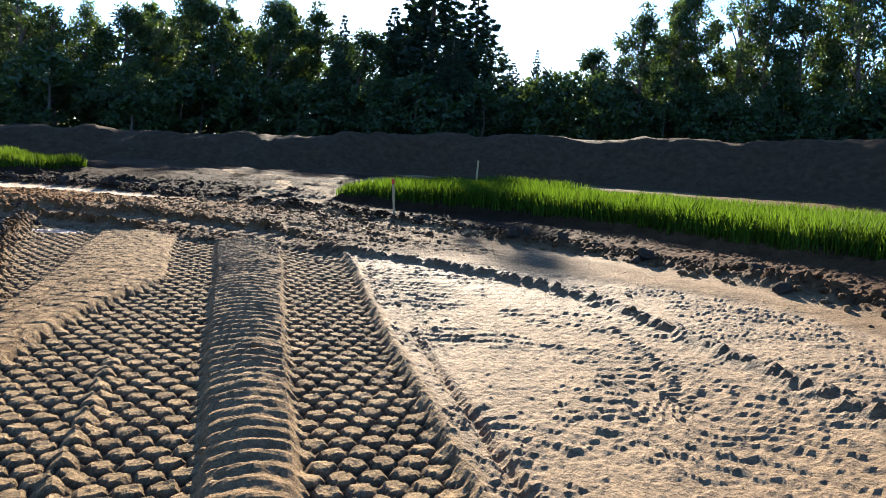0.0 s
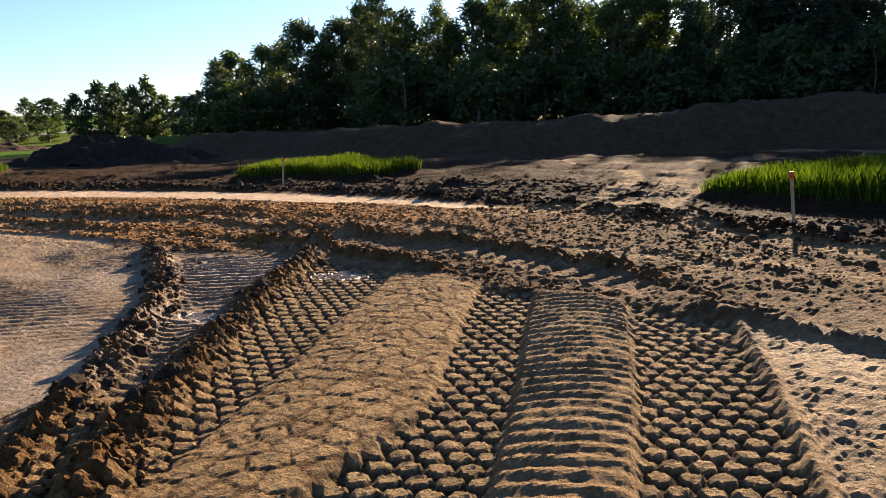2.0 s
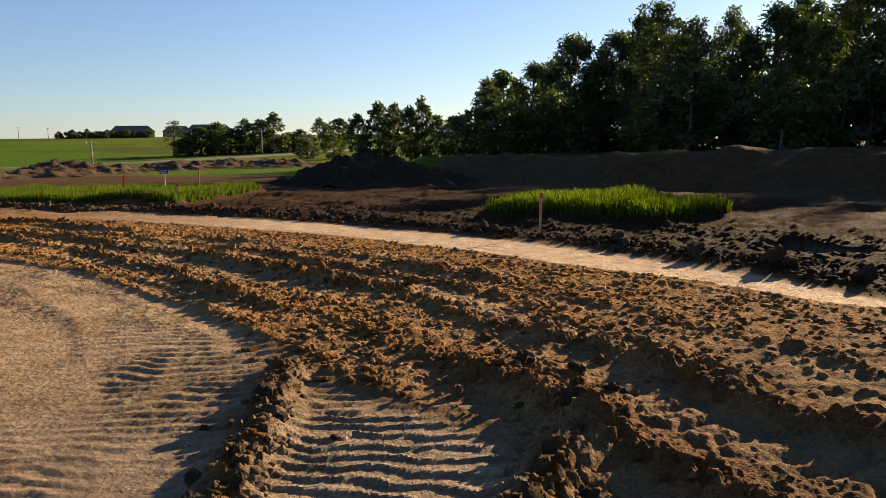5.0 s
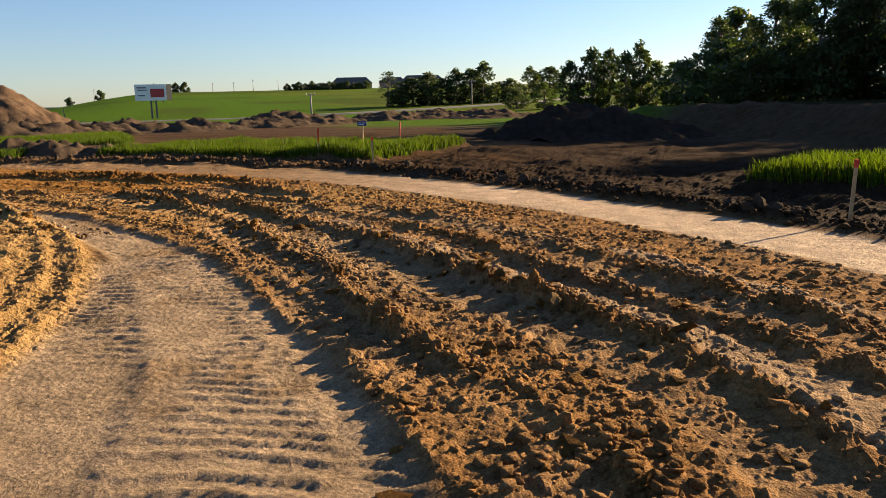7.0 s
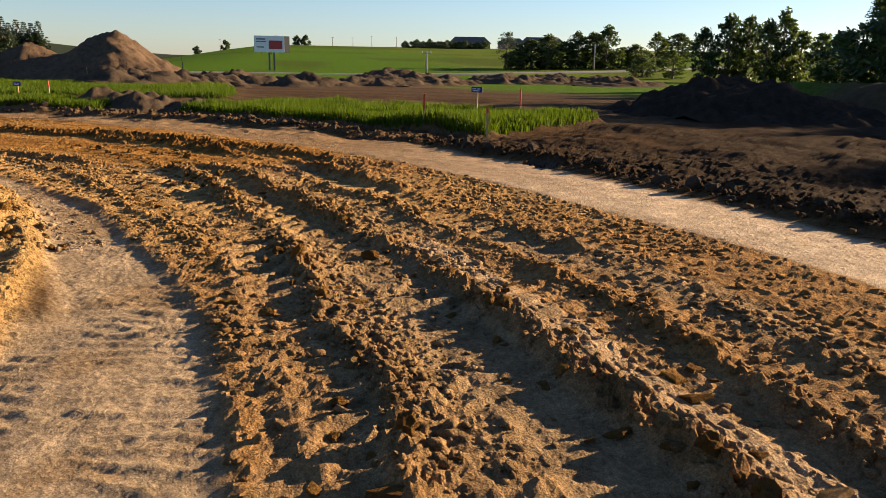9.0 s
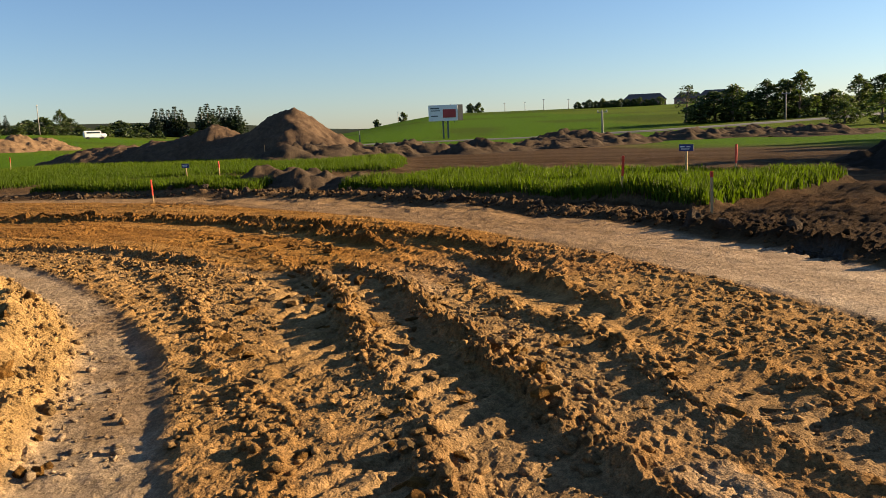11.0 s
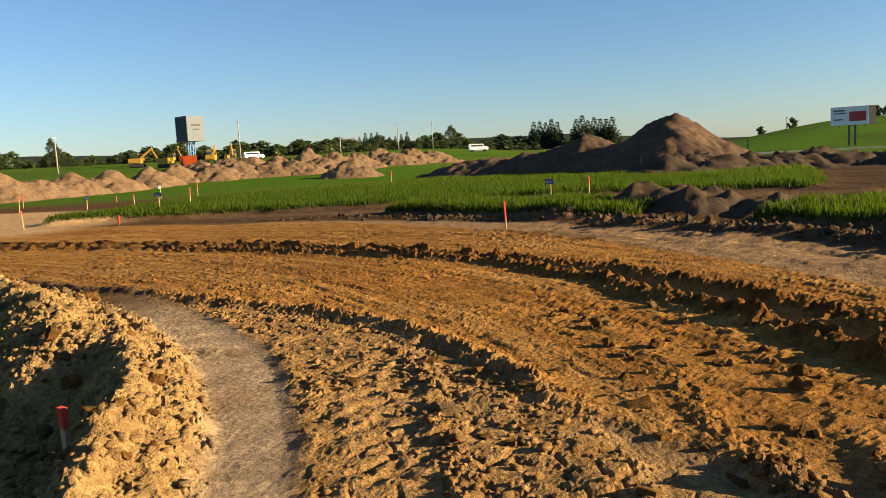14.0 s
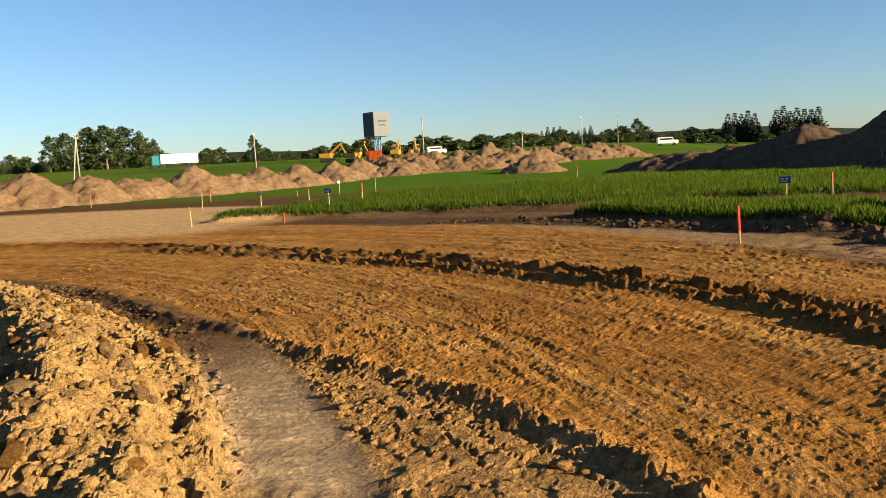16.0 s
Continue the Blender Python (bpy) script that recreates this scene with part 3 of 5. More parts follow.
ANGLES = spread([(16.0, 62.0, 0.09, 1.0), (62.0, 142.0, 0.092, 1.0), (142.0, 215.0, 0.15, 1.01), (215.0, 376.0, 2.0, 1.0)])
ANGLES = ANGLES[:len(ANGLES) // 4 * 4]


def build_ground():
    """Rings of points; inside and far outside the road every fourth point of a ring is enough."""
    n, k = len(ANGLES), len(RADII)
    aa, rr = np.meshgrid(np.radians(ANGLES), RADII)
    x, y = CX + rr * np.cos(aa), CY + rr * np.sin(aa)
    h, col, wet, ragged = lay(x, y)
    dense = (RADII > 12.0) & (RADII < 33.0)
    keep = np.zeros((k, n), dtype=bool)
    keep[:, ::4] = True
    keep[dense] = True
    number = np.cumsum(keep.ravel()).reshape(k, n) - 1
    quads, tris, soft = [], [], []
    for j in range(k - 1):
        lo, hi = number[j], number[j + 1]
        if dense[j] == dense[j + 1]:
            q = np.arange(0, n, 1 if dense[j] else 4)
            q2 = np.roll(q, -1)
            quads.append(np.stack([lo[q], hi[q], hi[q2], lo[q2]], -1))
            soft.append((ragged[j, q] < 0.35) | (RADII[j] > 26))
            continue
        q = np.arange(0, n, 4)
        q2 = np.roll(q, -1)
        for f in range(4):
            e = q if f < 2 else q2
            f0, f1 = (q + f) % n, (q + f + 1) % n
            tris.append(np.stack([lo[e], hi[f0], hi[f1]] if dense[j + 1] else [lo[f0], hi[e], lo[f1]], -1))
        f2 = (q + 2) % n
        tris.append(np.stack([lo[q], hi[f2], lo[q2]] if dense[j + 1] else [lo[f2], hi[q], hi[q2]], -1))
    quads, tris = np.concatenate(quads).astype(np.int32), np.concatenate(tris).astype(np.int32)
    keep = keep.ravel()
    verts = np.stack([x, y, h], -1).reshape(-1, 3)[keep].astype(np.float32)
    me = bpy.data.meshes.new("ground")
    me.vertices.add(len(verts))
    me.vertices.foreach_set("co", verts.ravel())
    me.loops.add(quads.size + tris.size)
    me.loops.foreach_set("vertex_index", np.r_[quads.ravel(), tris.ravel()])
    me.polygons.add(len(quads) + len(tris))
    me.polygons.foreach_set("loop_start", np.r_[np.arange(0, quads.size, 4), quads.size + np.arange(0, tris.size, 3)].astype(np.int32))
    me.update(calc_edges=True)
    me.polygons.foreach_set("use_smooth", np.r_[np.concatenate(soft), np.ones(len(tris), dtype=bool)])
    rg = me.attributes.new("ragged", "FLOAT", "POINT")
    rg.data.foreach_set("value", ragged.ravel()[keep].astype(np.float32))
    c4 = np.concatenate([col.reshape(-1, 3)[keep], np.ones((len(verts), 1))], 1).astype(np.float32)
    at = me.attributes.new("soil", "FLOAT_COLOR", "POINT")
    at.data.foreach_set("color", c4.ravel())
    wt = me.attributes.new("wet", "FLOAT", "POINT")
    wt.data.foreach_set("value", wet.ravel()[keep].astype(np.float32))
    me.materials.append(SOIL)
    ob = new("ground", me)
    return tagged(ob, "bare sandy building ground with wheel ruts and ring road", "ground", kind="structure"), h, col, ragged


ground, GRID_H, GRID_COL, GRID_RAGGED = build_ground()


def on_grid(grid, xs, ys):
    """What the sheet holds at those places, between its own points."""
    r, a = polar(np.asarray(xs, dtype=float), np.asarray(ys, dtype=float))
    a = np.where(a < ANGLES[0], a + 360, a)
    i = np.clip(np.searchsorted(ANGLES, a) - 1, 0, len(ANGLES) - 2)
    j = np.clip(np.searchsorted(RADII, r) - 1, 0, len(RADII) - 2)
    u = np.clip((a - ANGLES[i]) / (ANGLES[i + 1] - ANGLES[i]), 0, 1)
    v = np.clip((r - RADII[j]) / (RADII[j + 1] - RADII[j]), 0, 1)
    if grid.ndim == 3:
        u, v = u[:, None], v[:, None]
    return (grid[j, i] * (1 - u) + grid[j, i + 1] * u) * (1 - v) + (grid[j + 1, i] * (1 - u) + grid[j + 1, i + 1] * u) * v


def ground_z(x, y):
    return float(on_grid(GRID_H, [x], [y])[0])


def ground_zs(xs, ys):
    return on_grid(GRID_H, xs, ys)

# ---- building helpers ----
def link_mesh(name, verts, faces, mat, parent=None, label="", smooth=False):
    me = bpy.data.meshes.new(name)
    me.from_pydata([tuple(v) for v in verts], [], [tuple(f) for f in faces])
    me.materials.append(mat)
    if smooth:
        me.polygons.foreach_set("use_smooth", np.ones(len(me.polygons), dtype=bool))
    ob = new(name, me)
    if parent is not None:
        ob.parent = parent
    if label:
        ob["label"] = label
    return ob


def quick_mesh(name, verts, faces, mat, soil=None):
    """A large mesh from arrays; faces all of one size."""
    me = bpy.data.meshes.new(name)
    k = faces.shape[1]
    me.vertices.add(len(verts))
    me.vertices.foreach_set("co", np.ascontiguousarray(verts, dtype=np.float32).ravel())
    me.loops.add(faces.size)
    me.loops.foreach_set("vertex_index", np.ascontiguousarray(faces, dtype=np.int32).ravel())
    me.polygons.add(len(faces))
    me.polygons.foreach_set("loop_start", np.arange(0, faces.size, k, dtype=np.int32))
    me.update(calc_edges=True)
    if soil is not None:
        at = me.attributes.new("soil", "FLOAT_COLOR", "POINT")
        at.data.foreach_set("color", np.concatenate([soil, np.ones((len(soil), 1))], 1).astype(np.float32).ravel())
    me.materials.append(mat)
    return me


def part(name, bm, mat, parent=None, label="", smooth=False):
    me = bpy.data.meshes.new(name)
    bm.to_mesh(me)
    bm.free()
    me.materials.append(mat)
    if smooth:
        me.polygons.foreach_set("use_smooth", np.ones(len(me.polygons), dtype=bool))
    ob = new(name, me)
    if parent is not None:
        ob.parent = parent
    if label:
        ob["label"] = label
    return ob


def boxes(items, bevel=0.0):
    """A bmesh of boxes given as (centre, size) or (centre, size, turn about z in degrees, tilt about y)."""
    bm = bmesh.new()
    for it in items:
        (cx, cy, cz), (sx, sy, sz) = it[0], it[1]
        m = pose(cx, cy, cz, 0, it[3] if len(it) > 3 else 0, it[2] if len(it) > 2 else 0) @ Matrix.Diagonal((sx, sy, sz, 1))
        bmesh.ops.create_cube(bm, size=1, matrix=m)
    if bevel:
        bmesh.ops.bevel(bm, geom=bm.edges[:], offset=bevel, segments=2, affect="EDGES")
    return bm


def rod(a, b, r0, r1, n=8):
    bm = bmesh.new()
    a, b = Vector(a), Vector(b)
    m = Matrix.Translation((a + b) / 2) @ (b - a).to_track_quat("Z", "Y").to_matrix().to_4x4()
    bmesh.ops.create_cone(bm, cap_ends=True, segments=n, radius1=r0, radius2=r1, depth=(b - a).length, matrix=m)
    return bm


def empty(name, x, y, z, turn=0.0):
    ob = new(name)
    ob.matrix_world = pose(x, y, z, 0, 0, turn)
    ob.empty_display_size = 0.2
    return ob


# ---- trees ----
def leaf_cloud(rng, centres, radii, per, size, flat=0.75):
    """Small leaf faces scattered round the ends of twigs."""
    n = len(centres) * per
    base = np.repeat(centres, per, 0)
    rad = np.repeat(radii, per)[:, None]
    d = rng.normal(size=(n, 3))
    d /= np.linalg.norm(d, axis=1)[:, None]
    p = base + d * rad * rng.uniform(0.15, 1.0, (n, 1)) ** 0.6 * np.array([1, 1, flat])
    t1 = rng.normal(size=(n, 3))
    t1 /= np.linalg.norm(t1, axis=1)[:, None]
    t2 = np.cross(t1, rng.normal(size=(n, 3)))
    t2 /= np.linalg.norm(t2, axis=1)[:, None]
    s = size * rng.uniform(0.55, 1.3, (n, 1))
    verts = np.stack([p - t1 * s, p + t2 * s * 0.45, p + t1 * s, p - t2 * s * 0.45], 1).reshape(-1, 3)
    return verts, np.arange(n * 4).reshape(-1, 4)


def tube(points, radii, n=6):
    verts, faces = [], []
    for k, (p, r) in enumerate(zip(points, radii)):
        for q in range(n):
            an = 2 * math.pi * q / n
            verts.append((p[0] + r * math.cos(an), p[1] + r * math.sin(an), p[2]))
        if k:
            for q in range(n):
                faces.append(((k - 1) * n + q, (k - 1) * n + (q + 1) % n, k * n + (q + 1) % n, k * n + q))
    return verts, faces


def broad_tree(seed, height, width, leaf, low=0.22, per=34, clumps=70, size=0.20, airy=1.0):
    rng = np.random.default_rng(seed)
    root = new("tree")
    verts, faces = [], []

    def add(points, radii):
        v, f = tube(points, radii)
        faces.extend(tuple(q + len(verts) for q in face) for face in f)
        verts.extend(v)

    lean = rng.normal(0, 0.04, 2)
    stem = [(lean[0] * z * height + 0.12 * math.sin(z * 5 + seed), lean[1] * z * height + 0.12 * math.cos(z * 4 + seed), z * height) for z in (-0.03, 0.0, 0.15, 0.35, 0.55, 0.75, 0.95)]
    add(stem, [0.030 * height * 0.7 * f for f in (1.5, 1.2, 1.0, 0.8, 0.55, 0.32, 0.08)])
    ends, rads = [], []
    for k in range(clumps):
        z = low + (1 - low) * (k + rng.uniform()) / clumps
        prof = math.sin(min(1.0, (z - low) / (1 - low) * 0.92 + 0.10) * math.pi) ** 0.6
        an, rr = rng.uniform(0, 2 * math.pi), width * prof * rng.uniform(0.25, 1.0) ** 0.5 * rng.uniform(0.75, 1.12)
        e = np.array([math.cos(an) * rr + lean[0] * z * height, math.sin(an) * rr + lean[1] * z * height, z * height + rng.normal(0, 0.03) * height])
        ends.append(e)
        rads.append(width * rng.uniform(0.20, 0.36) * airy)
        if k % 4 == 0:
            s = np.array([lean[0] * z * height, lean[1] * z * height, max(0.1, z - 0.16) * height])
            add([s, s * 0.5 + e * 0.5 + np.array([0, 0, 0.03 * height]), e], [0.010 * height, 0.006 * height, 0.002 * height])
    v, f = leaf_cloud(rng, np.array(ends), np.array(rads), per, size)
    link_mesh("trunk", verts, faces, BARK, root, smooth=True)
    crown = new("crown", quick_mesh("crown", v, f, leaf))
    crown.parent = root
    return root


def conifer(seed, height, width, per=26, whorls=26, size=0.22):
    rng = np.random.default_rng(seed)
    root = new("spruce")
    verts, faces = tube([(0, 0, -0.3), (0, 0, 0.3 * height), (0, 0, 0.7 * height), (0, 0, height)], [0.02 * height, 0.014 * height, 0.008 * height, 0.01])
    ends, rads = [], []
    for k in range(whorls):
        z = 0.06 + 0.93 * (k / whorls)
        reach = width * (1 - z) ** 0.85 + 0.12
        count = max(3, int(9 * (1 - z)) + 2)
        turn = rng.uniform(0, 6)
        for q in range(count):
            an = turn + 2 * math.pi * q / count + rng.normal(0, 0.2)
            long = reach * rng.uniform(0.7, 1.1)
            e = np.array([math.cos(an) * long, math.sin(an) * long, z * height - 0.22 * long])
            for fr in ((0.45, 0.95) if long > 0.8 else (0.8,)):
                ends.append(np.array([e[0] * fr, e[1] * fr, z * height - 0.22 * long * fr]))
                rads.append(max(0.16, 0.24 * long))
    v, f = leaf_cloud(rng, np.array(ends), np.array(rads), per, size, 0.55)
    link_mesh("trunk", verts, faces, BARK, root, smooth=True)
    crown = new("crown", quick_mesh("crown", v, f, NEEDLE))
    crown.parent = root
    return root


KINDS = [tagged(broad_tree(11, 10, 2.7, LEAF, 0.05, 92, 110, 0.15, 0.98), "leafy green alder at the edge of the wood", "tree", "trees of the wood"),
         tagged(broad_tree(12, 10, 2.4, LEAF, 0.16, 80, 95, 0.14, 0.98), "slim leafy tree with an open crown", "tree", "trees of the wood"),
         tagged(broad_tree(13, 10, 3.3, LEAF, 0.04, 98, 120, 0.155, 0.95), "broad dark green tree of the wood", "tree", "trees of the wood"),
         tagged(broad_tree(14, 10, 2.5, LEAF_LIGHT, 0.06, 88, 95, 0.145, 0.98), "young light green tree of the wood", "tree", "trees of the wood"),
         tagged(broad_tree(15, 10, 2.2, LEAF, 0.30, 42, 90, 0.13, 0.8), "thin airy tree with gaps between its twigs", "tree", "trees of the wood")]
FAR_KINDS = [tagged(broad_tree(41, 10, 2.7, LEAF, 0.05, 26, 80, 0.34), "leafy green tree behind the edge of the wood", "tree", "trees of the wood"),
             tagged(broad_tree(42, 10, 2.4, LEAF, 0.10, 26, 70, 0.33), "slim leafy tree in the open country", "tree", "field trees"),
             tagged(broad_tree(43, 10, 3.3, LEAF, 0.04, 26, 90, 0.36), "broad dark green tree behind the edge of the wood", "tree", "trees of the wood"),
             tagged(broad_tree(44, 10, 2.5, LEAF_LIGHT, 0.06, 26, 70, 0.33), "young light green tree in the open country", "tree", "field trees"),
             tagged(broad_tree(45, 10, 2.2, LEAF, 0.30, 14, 70, 0.22, 0.9), "thin airy tree in the open country", "tree", "field trees")]
SPRUCE = tagged(conifer(21, 16, 4.4, 56, 34, 0.19), "tall dark spruce with drooping branches", "tree", "spruces of the wood")
PINE = tagged(conifer(22, 8, 1.9, 20, 20, 0.20), "small dark conifer in a row", "tree", "conifers in the distance")
BUSH = tagged(broad_tree(31, 3.2, 2.1, LEAF, 0.0, 50, 46, 0.17), "dense dark shrub under the trees", "shrub", "shrubs of the wood")
THICKET = tagged(broad_tree(32, 3.2, 2.1, LEAF, 0.0, 20, 40, 0.36), "green thicket far off across the fields", "shrub", "far thickets")
MODELS = KINDS + FAR_KINDS + [SPRUCE, PINE, BUSH, THICKET]
MODEL_HEIGHT = {**{k: 10.0 for k in KINDS + FAR_KINDS}, SPRUCE: 16.0, PINE: 8.0, BUSH: 3.2, THICKET: 3.2}
used = set()


def plant(model, x, y, height, turn, wide=1.0, z=None, label="", group=""):
    s = height / MODEL_HEIGHT[model]
    z = ground_z(x, y) - 0.05 if z is None else z
    m = pose(x, y, z, 0, 0, turn)
    if model in used:
        ob = copy_thing(model, m)
    else:
        ob = model
        used.add(model)
    ob.matrix_basis = m @ Matrix.Diagonal((s * wide, s * wide, s, 1))
    return tagged(ob, label, group=group)


rng = np.random.default_rng(5)


def from_eye(x, y, yaw, dist):
    return x - dist * math.sin(radians(yaw)), y + dist * math.cos(radians(yaw))


def skyline(yaw):
    """How high the wood rises over the level eye, in degrees, seen from where the walk begins."""
    return float(np.interp(yaw, [-75, -55, -40, -28, -19, -14, -11.5, -9.5, 6, 9, 16, 22, 28, 33, 36, 39, 42], [10, 11, 12.5, 13.2, 12.4, 10.6, 7.9, 5.8, 7.8, 9.8, 9.2, 8.6, 8.2, 7.6, 7.0, 5.2, 3.4]))


def wood():
    yaw = -74.0
    while yaw < 41.5:
        if not -9.2 < yaw < 6.2:
            d = 63 + rng.uniform(0, 7) + np.interp(yaw, [-40, 0, 25, 38], [0, 0, 3, 14])
            x, y = from_eye(0, 2, yaw, d)
            h = d * math.tan(radians(skyline(yaw) * rng.uniform(0.86, 1.03))) + 1.4
            z = ground_z(x, y) - 0.05
            kind = KINDS[int(rng.choice([0, 0, 1, 2, 2, 3, 4]))]
            plant(kind, x, y, max(3.0, h - z), rng.uniform(0, 360), rng.uniform(1.0, 1.35) * 10.0 / max(7.0, h), z)
        yaw += rng.uniform(1.6, 2.5)
    yaw = -74.0
    while yaw < 41.0:
        d = 74 + rng.uniform(0, 9) + np.interp(yaw, [-40, 0, 25, 38], [0, 0, 3, 14])
        x, y = from_eye(0, 2, yaw, d)
        z = ground_z(x, y) - 0.05
        h = d * math.tan(radians(min(skyline(yaw), 8.5 if not -9.2 < yaw < 6.2 else 5.0) * rng.uniform(0.75, 0.95))) + 1.4
        plant(FAR_KINDS[int(rng.choice([0, 2, 2]))], x, y, max(3.0, h - z), rng.uniform(0, 360), rng.uniform(1.1, 1.4) * 9.0 / max(6.0, h), z)
        yaw += rng.uniform(2.4, 3.4)
    yaw = -72.0
    while yaw < 42.5:
        d = 58.5 + rng.uniform(0, 9) + np.interp(yaw, [-40, 0, 25, 38], [0, 0, 3, 14])
        x, y = from_eye(0, 2, yaw, d)
        plant(BUSH, x, y, rng.uniform(3.2, 5.2), rng.uniform(0, 360), rng.uniform(0.9, 1.2))
        yaw += rng.uniform(1.3, 2.0)
    for yaw, d, el, wide in ((1.6, 66, 13.6, 1.5), (-1.6, 68, 11.6, 1.35), (4.4, 65, 10.0, 1.0), (-6.1, 64, 7.5, 0.55), (8.0, 66, 9.2, 0.7), (-4.4, 72, 6.5, 1.1), (6.8, 70, 7.4, 0.8), (-8.6, 66, 5.0, 1.0), (3.0, 73, 10.5, 1.2), (0.0, 61, 8.6, 1.2)):
        x, y = from_eye(0, 2, yaw, d)
        z = ground_z(x, y) - 0.05
        plant(SPRUCE, x, y, d * math.tan(radians(el)) + 1.4 - z, rng.uniform(0, 360), wide, z)


def distant_trees():
    # a group beyond the end of the embankment
    for yaw, d, el, kind, wide in ((50.0, 118, 2.6, 2, 0.9), (48.6, 120, 3.3, 0, 1.0), (47.4, 122, 3.3, 2, 0.8), (46.3, 118, 3.0, 0, 0.9), (45.2, 119, 3.6, 0, 0.8), (44.2, 121, 2.5, 3, 1.0), (43.3, 117, 2.4, 3, 1.0), (42.2, 113, 2.3, 0, 1.2)):
        x, y = from_eye(-6.9, 10.5, yaw, d)
        z = ground_z(x, y)
        plant(FAR_KINDS[kind], x, y, d * math.tan(radians(el)) + 1.6 - z, rng.uniform(0, 360), wide * 1.15, z - 0.1, "dark green field tree in a small group", "field trees")
    for yaw, d, el, kind, wide in ((63.0, 170, 2.3, 4, 1.2), (62.2, 165, 1.2, 2, 2.0), (61.2, 168, 1.8, 2, 1.8), (60.2, 166, 2.1, 0, 1.5), (59.2, 170, 1.7, 2, 1.8), (58.0, 172, 2.3, 0, 1.2), (57.0, 175, 2.3, 2, 1.2), (56.2, 172, 2.7, 0, 1.1), (55.2, 178, 1.4, 2, 1.8), (54.2, 178, 1.6, 2, 1.5), (52.8, 190, 2.3, 0, 1.1), (51.6, 210, 2.3, 2, 1.6), (53.8, 140, 0.8, 2, 1.8), (51.8, 135, 1.3, 3, 1.6)):
        x, y = from_eye(-6.9, 10.5, yaw, d)
        z = ground_z(x, y)
        plant(FAR_KINDS[kind], x, y, max(2.0, d * math.tan(radians(el)) + 1.6 - z), rng.uniform(0, 360), wide * 1.3, z - 0.1, "rounded green tree along the country road", "field trees")
    # trees beside the far road
    for yaw, d, el, kind, wide in ((147.5, 330, 2.0, 2, 1.1), (145.3, 260, 3.0, 0, 0.9), (144.2, 262, 3.2, 2, 1.0), (143.0, 265, 3.5, 2, 1.05), (141.9, 262, 3.6, 2, 1.05), (140.7, 264, 3.5, 2, 1.0), (139.7, 262, 3.1, 0, 0.8), (138.9, 266, 2.6, 0, 0.8), (132.3, 255, 2.6, 0, 0.7), (132.0, 256, 2.1, 2, 0.8), (123.9, 260, 2.6, 0, 1.0), (120.5, 280, 2.1, 2, 1.0), (105.1, 320, 2.3, 0, 1.0), (104.6, 322, 1.8, 2, 1.2), (104.0, 300, 1.4, 2, 1.4)):
        x, y = from_eye(-22.8, 11.2, yaw, d)
        z = ground_z(x, y)
        plant(FAR_KINDS[kind], x, y, max(2.0, d * math.tan(radians(el)) + 1.5 - z), rng.uniform(0, 360), wide * 1.35, z - 0.1, "old broad roadside tree with a dark crown", "roadside trees")
    for k in range(9):
        yaw = 111.8 - 0.43 * k
        x, y = from_eye(-22.8, 11.2, yaw, 330 + rng.uniform(-6, 6))
        z = ground_z(x, y)
        plant(PINE, x, y, 330 * math.tan(radians(rng.uniform(1.75, 2.25))) + 1.5 - z, rng.uniform(0, 360), 1.3, z)
    for k in range(12):
        yaw = 99.2 - 0.42 * k + (0 if k < 5 else -0.9)
        x, y = from_eye(-22.8, 11.2, yaw, 420 + rng.uniform(-8, 8))
        z = ground_z(x, y)
        plant(PINE, x, y, 420 * math.tan(radians(rng.uniform(2.2, 2.6))) + 1.5 - z, rng.uniform(0, 360), 1.4, z)
    # hedges and thickets before the hills
    for k in range(75):
        yaw = rng.uniform(96, 152)
        d = rng.uniform(330, 560)
        x, y = from_eye(-22.8, 11.2, yaw, d)
        plant(THICKET, x, y, rng.uniform(3.5, 7.5), rng.uniform(0, 360), rng.uniform(1.0, 2.2), None, "green thicket far off across the fields", "far thickets")
    # the belt of trees and scrub along the far side of the site
    for k in range(84):
        yaw = 99.0 + 0.62 * k + rng.uniform(-0.3, 0.3)
        d = rng.uniform(250, 300)
        x, y = from_eye(-22.8, 11.2, yaw, d)
        el = np.interp(yaw, [99, 106, 112, 126, 131, 138, 146, 151], [0.9, 1.3, 1.6, 1.7, 1.0, 1.1, 0.9, 0.9]) * rng.uniform(0.75, 1.15)
        z = ground_z(x, y)
        plant(FAR_KINDS[int(rng.choice([0, 2, 3]))] if k % 2 else THICKET, x, y, max(2.5, d * math.tan(radians(el)) + 1.5 - z), rng.uniform(0, 360), rng.uniform(1.5, 2.2), z - 0.1, "scrubby tree in the belt beyond the site", "far thickets")
    for yaw in (84.0, 82.2, 77.4, 76.8, 68.3, 67.7, 67.2):
        x, y = from_eye(-6.9, 10.5, yaw, 425)
        plant(THICKET, x, y, rng.uniform(2.5, 5.0), rng.uniform(0, 360), 0.9, None, "lone shrub on the rim of the field", "far thickets")
    for k in range(14):
        x, y = from_eye(-6.9, 10.5, 70.0 - 0.42 * k, 400)
        plant(THICKET, x, y, rng.uniform(2.8, 3.8), rng.uniform(0, 360), 1.2, None, "dark clipped hedge on the rim of the field", "far thickets")


wood()
distant_trees()
for mo in MODELS:
    if mo not in used:
        plant(mo, 20, 75, MODEL_HEIGHT[mo], 0)


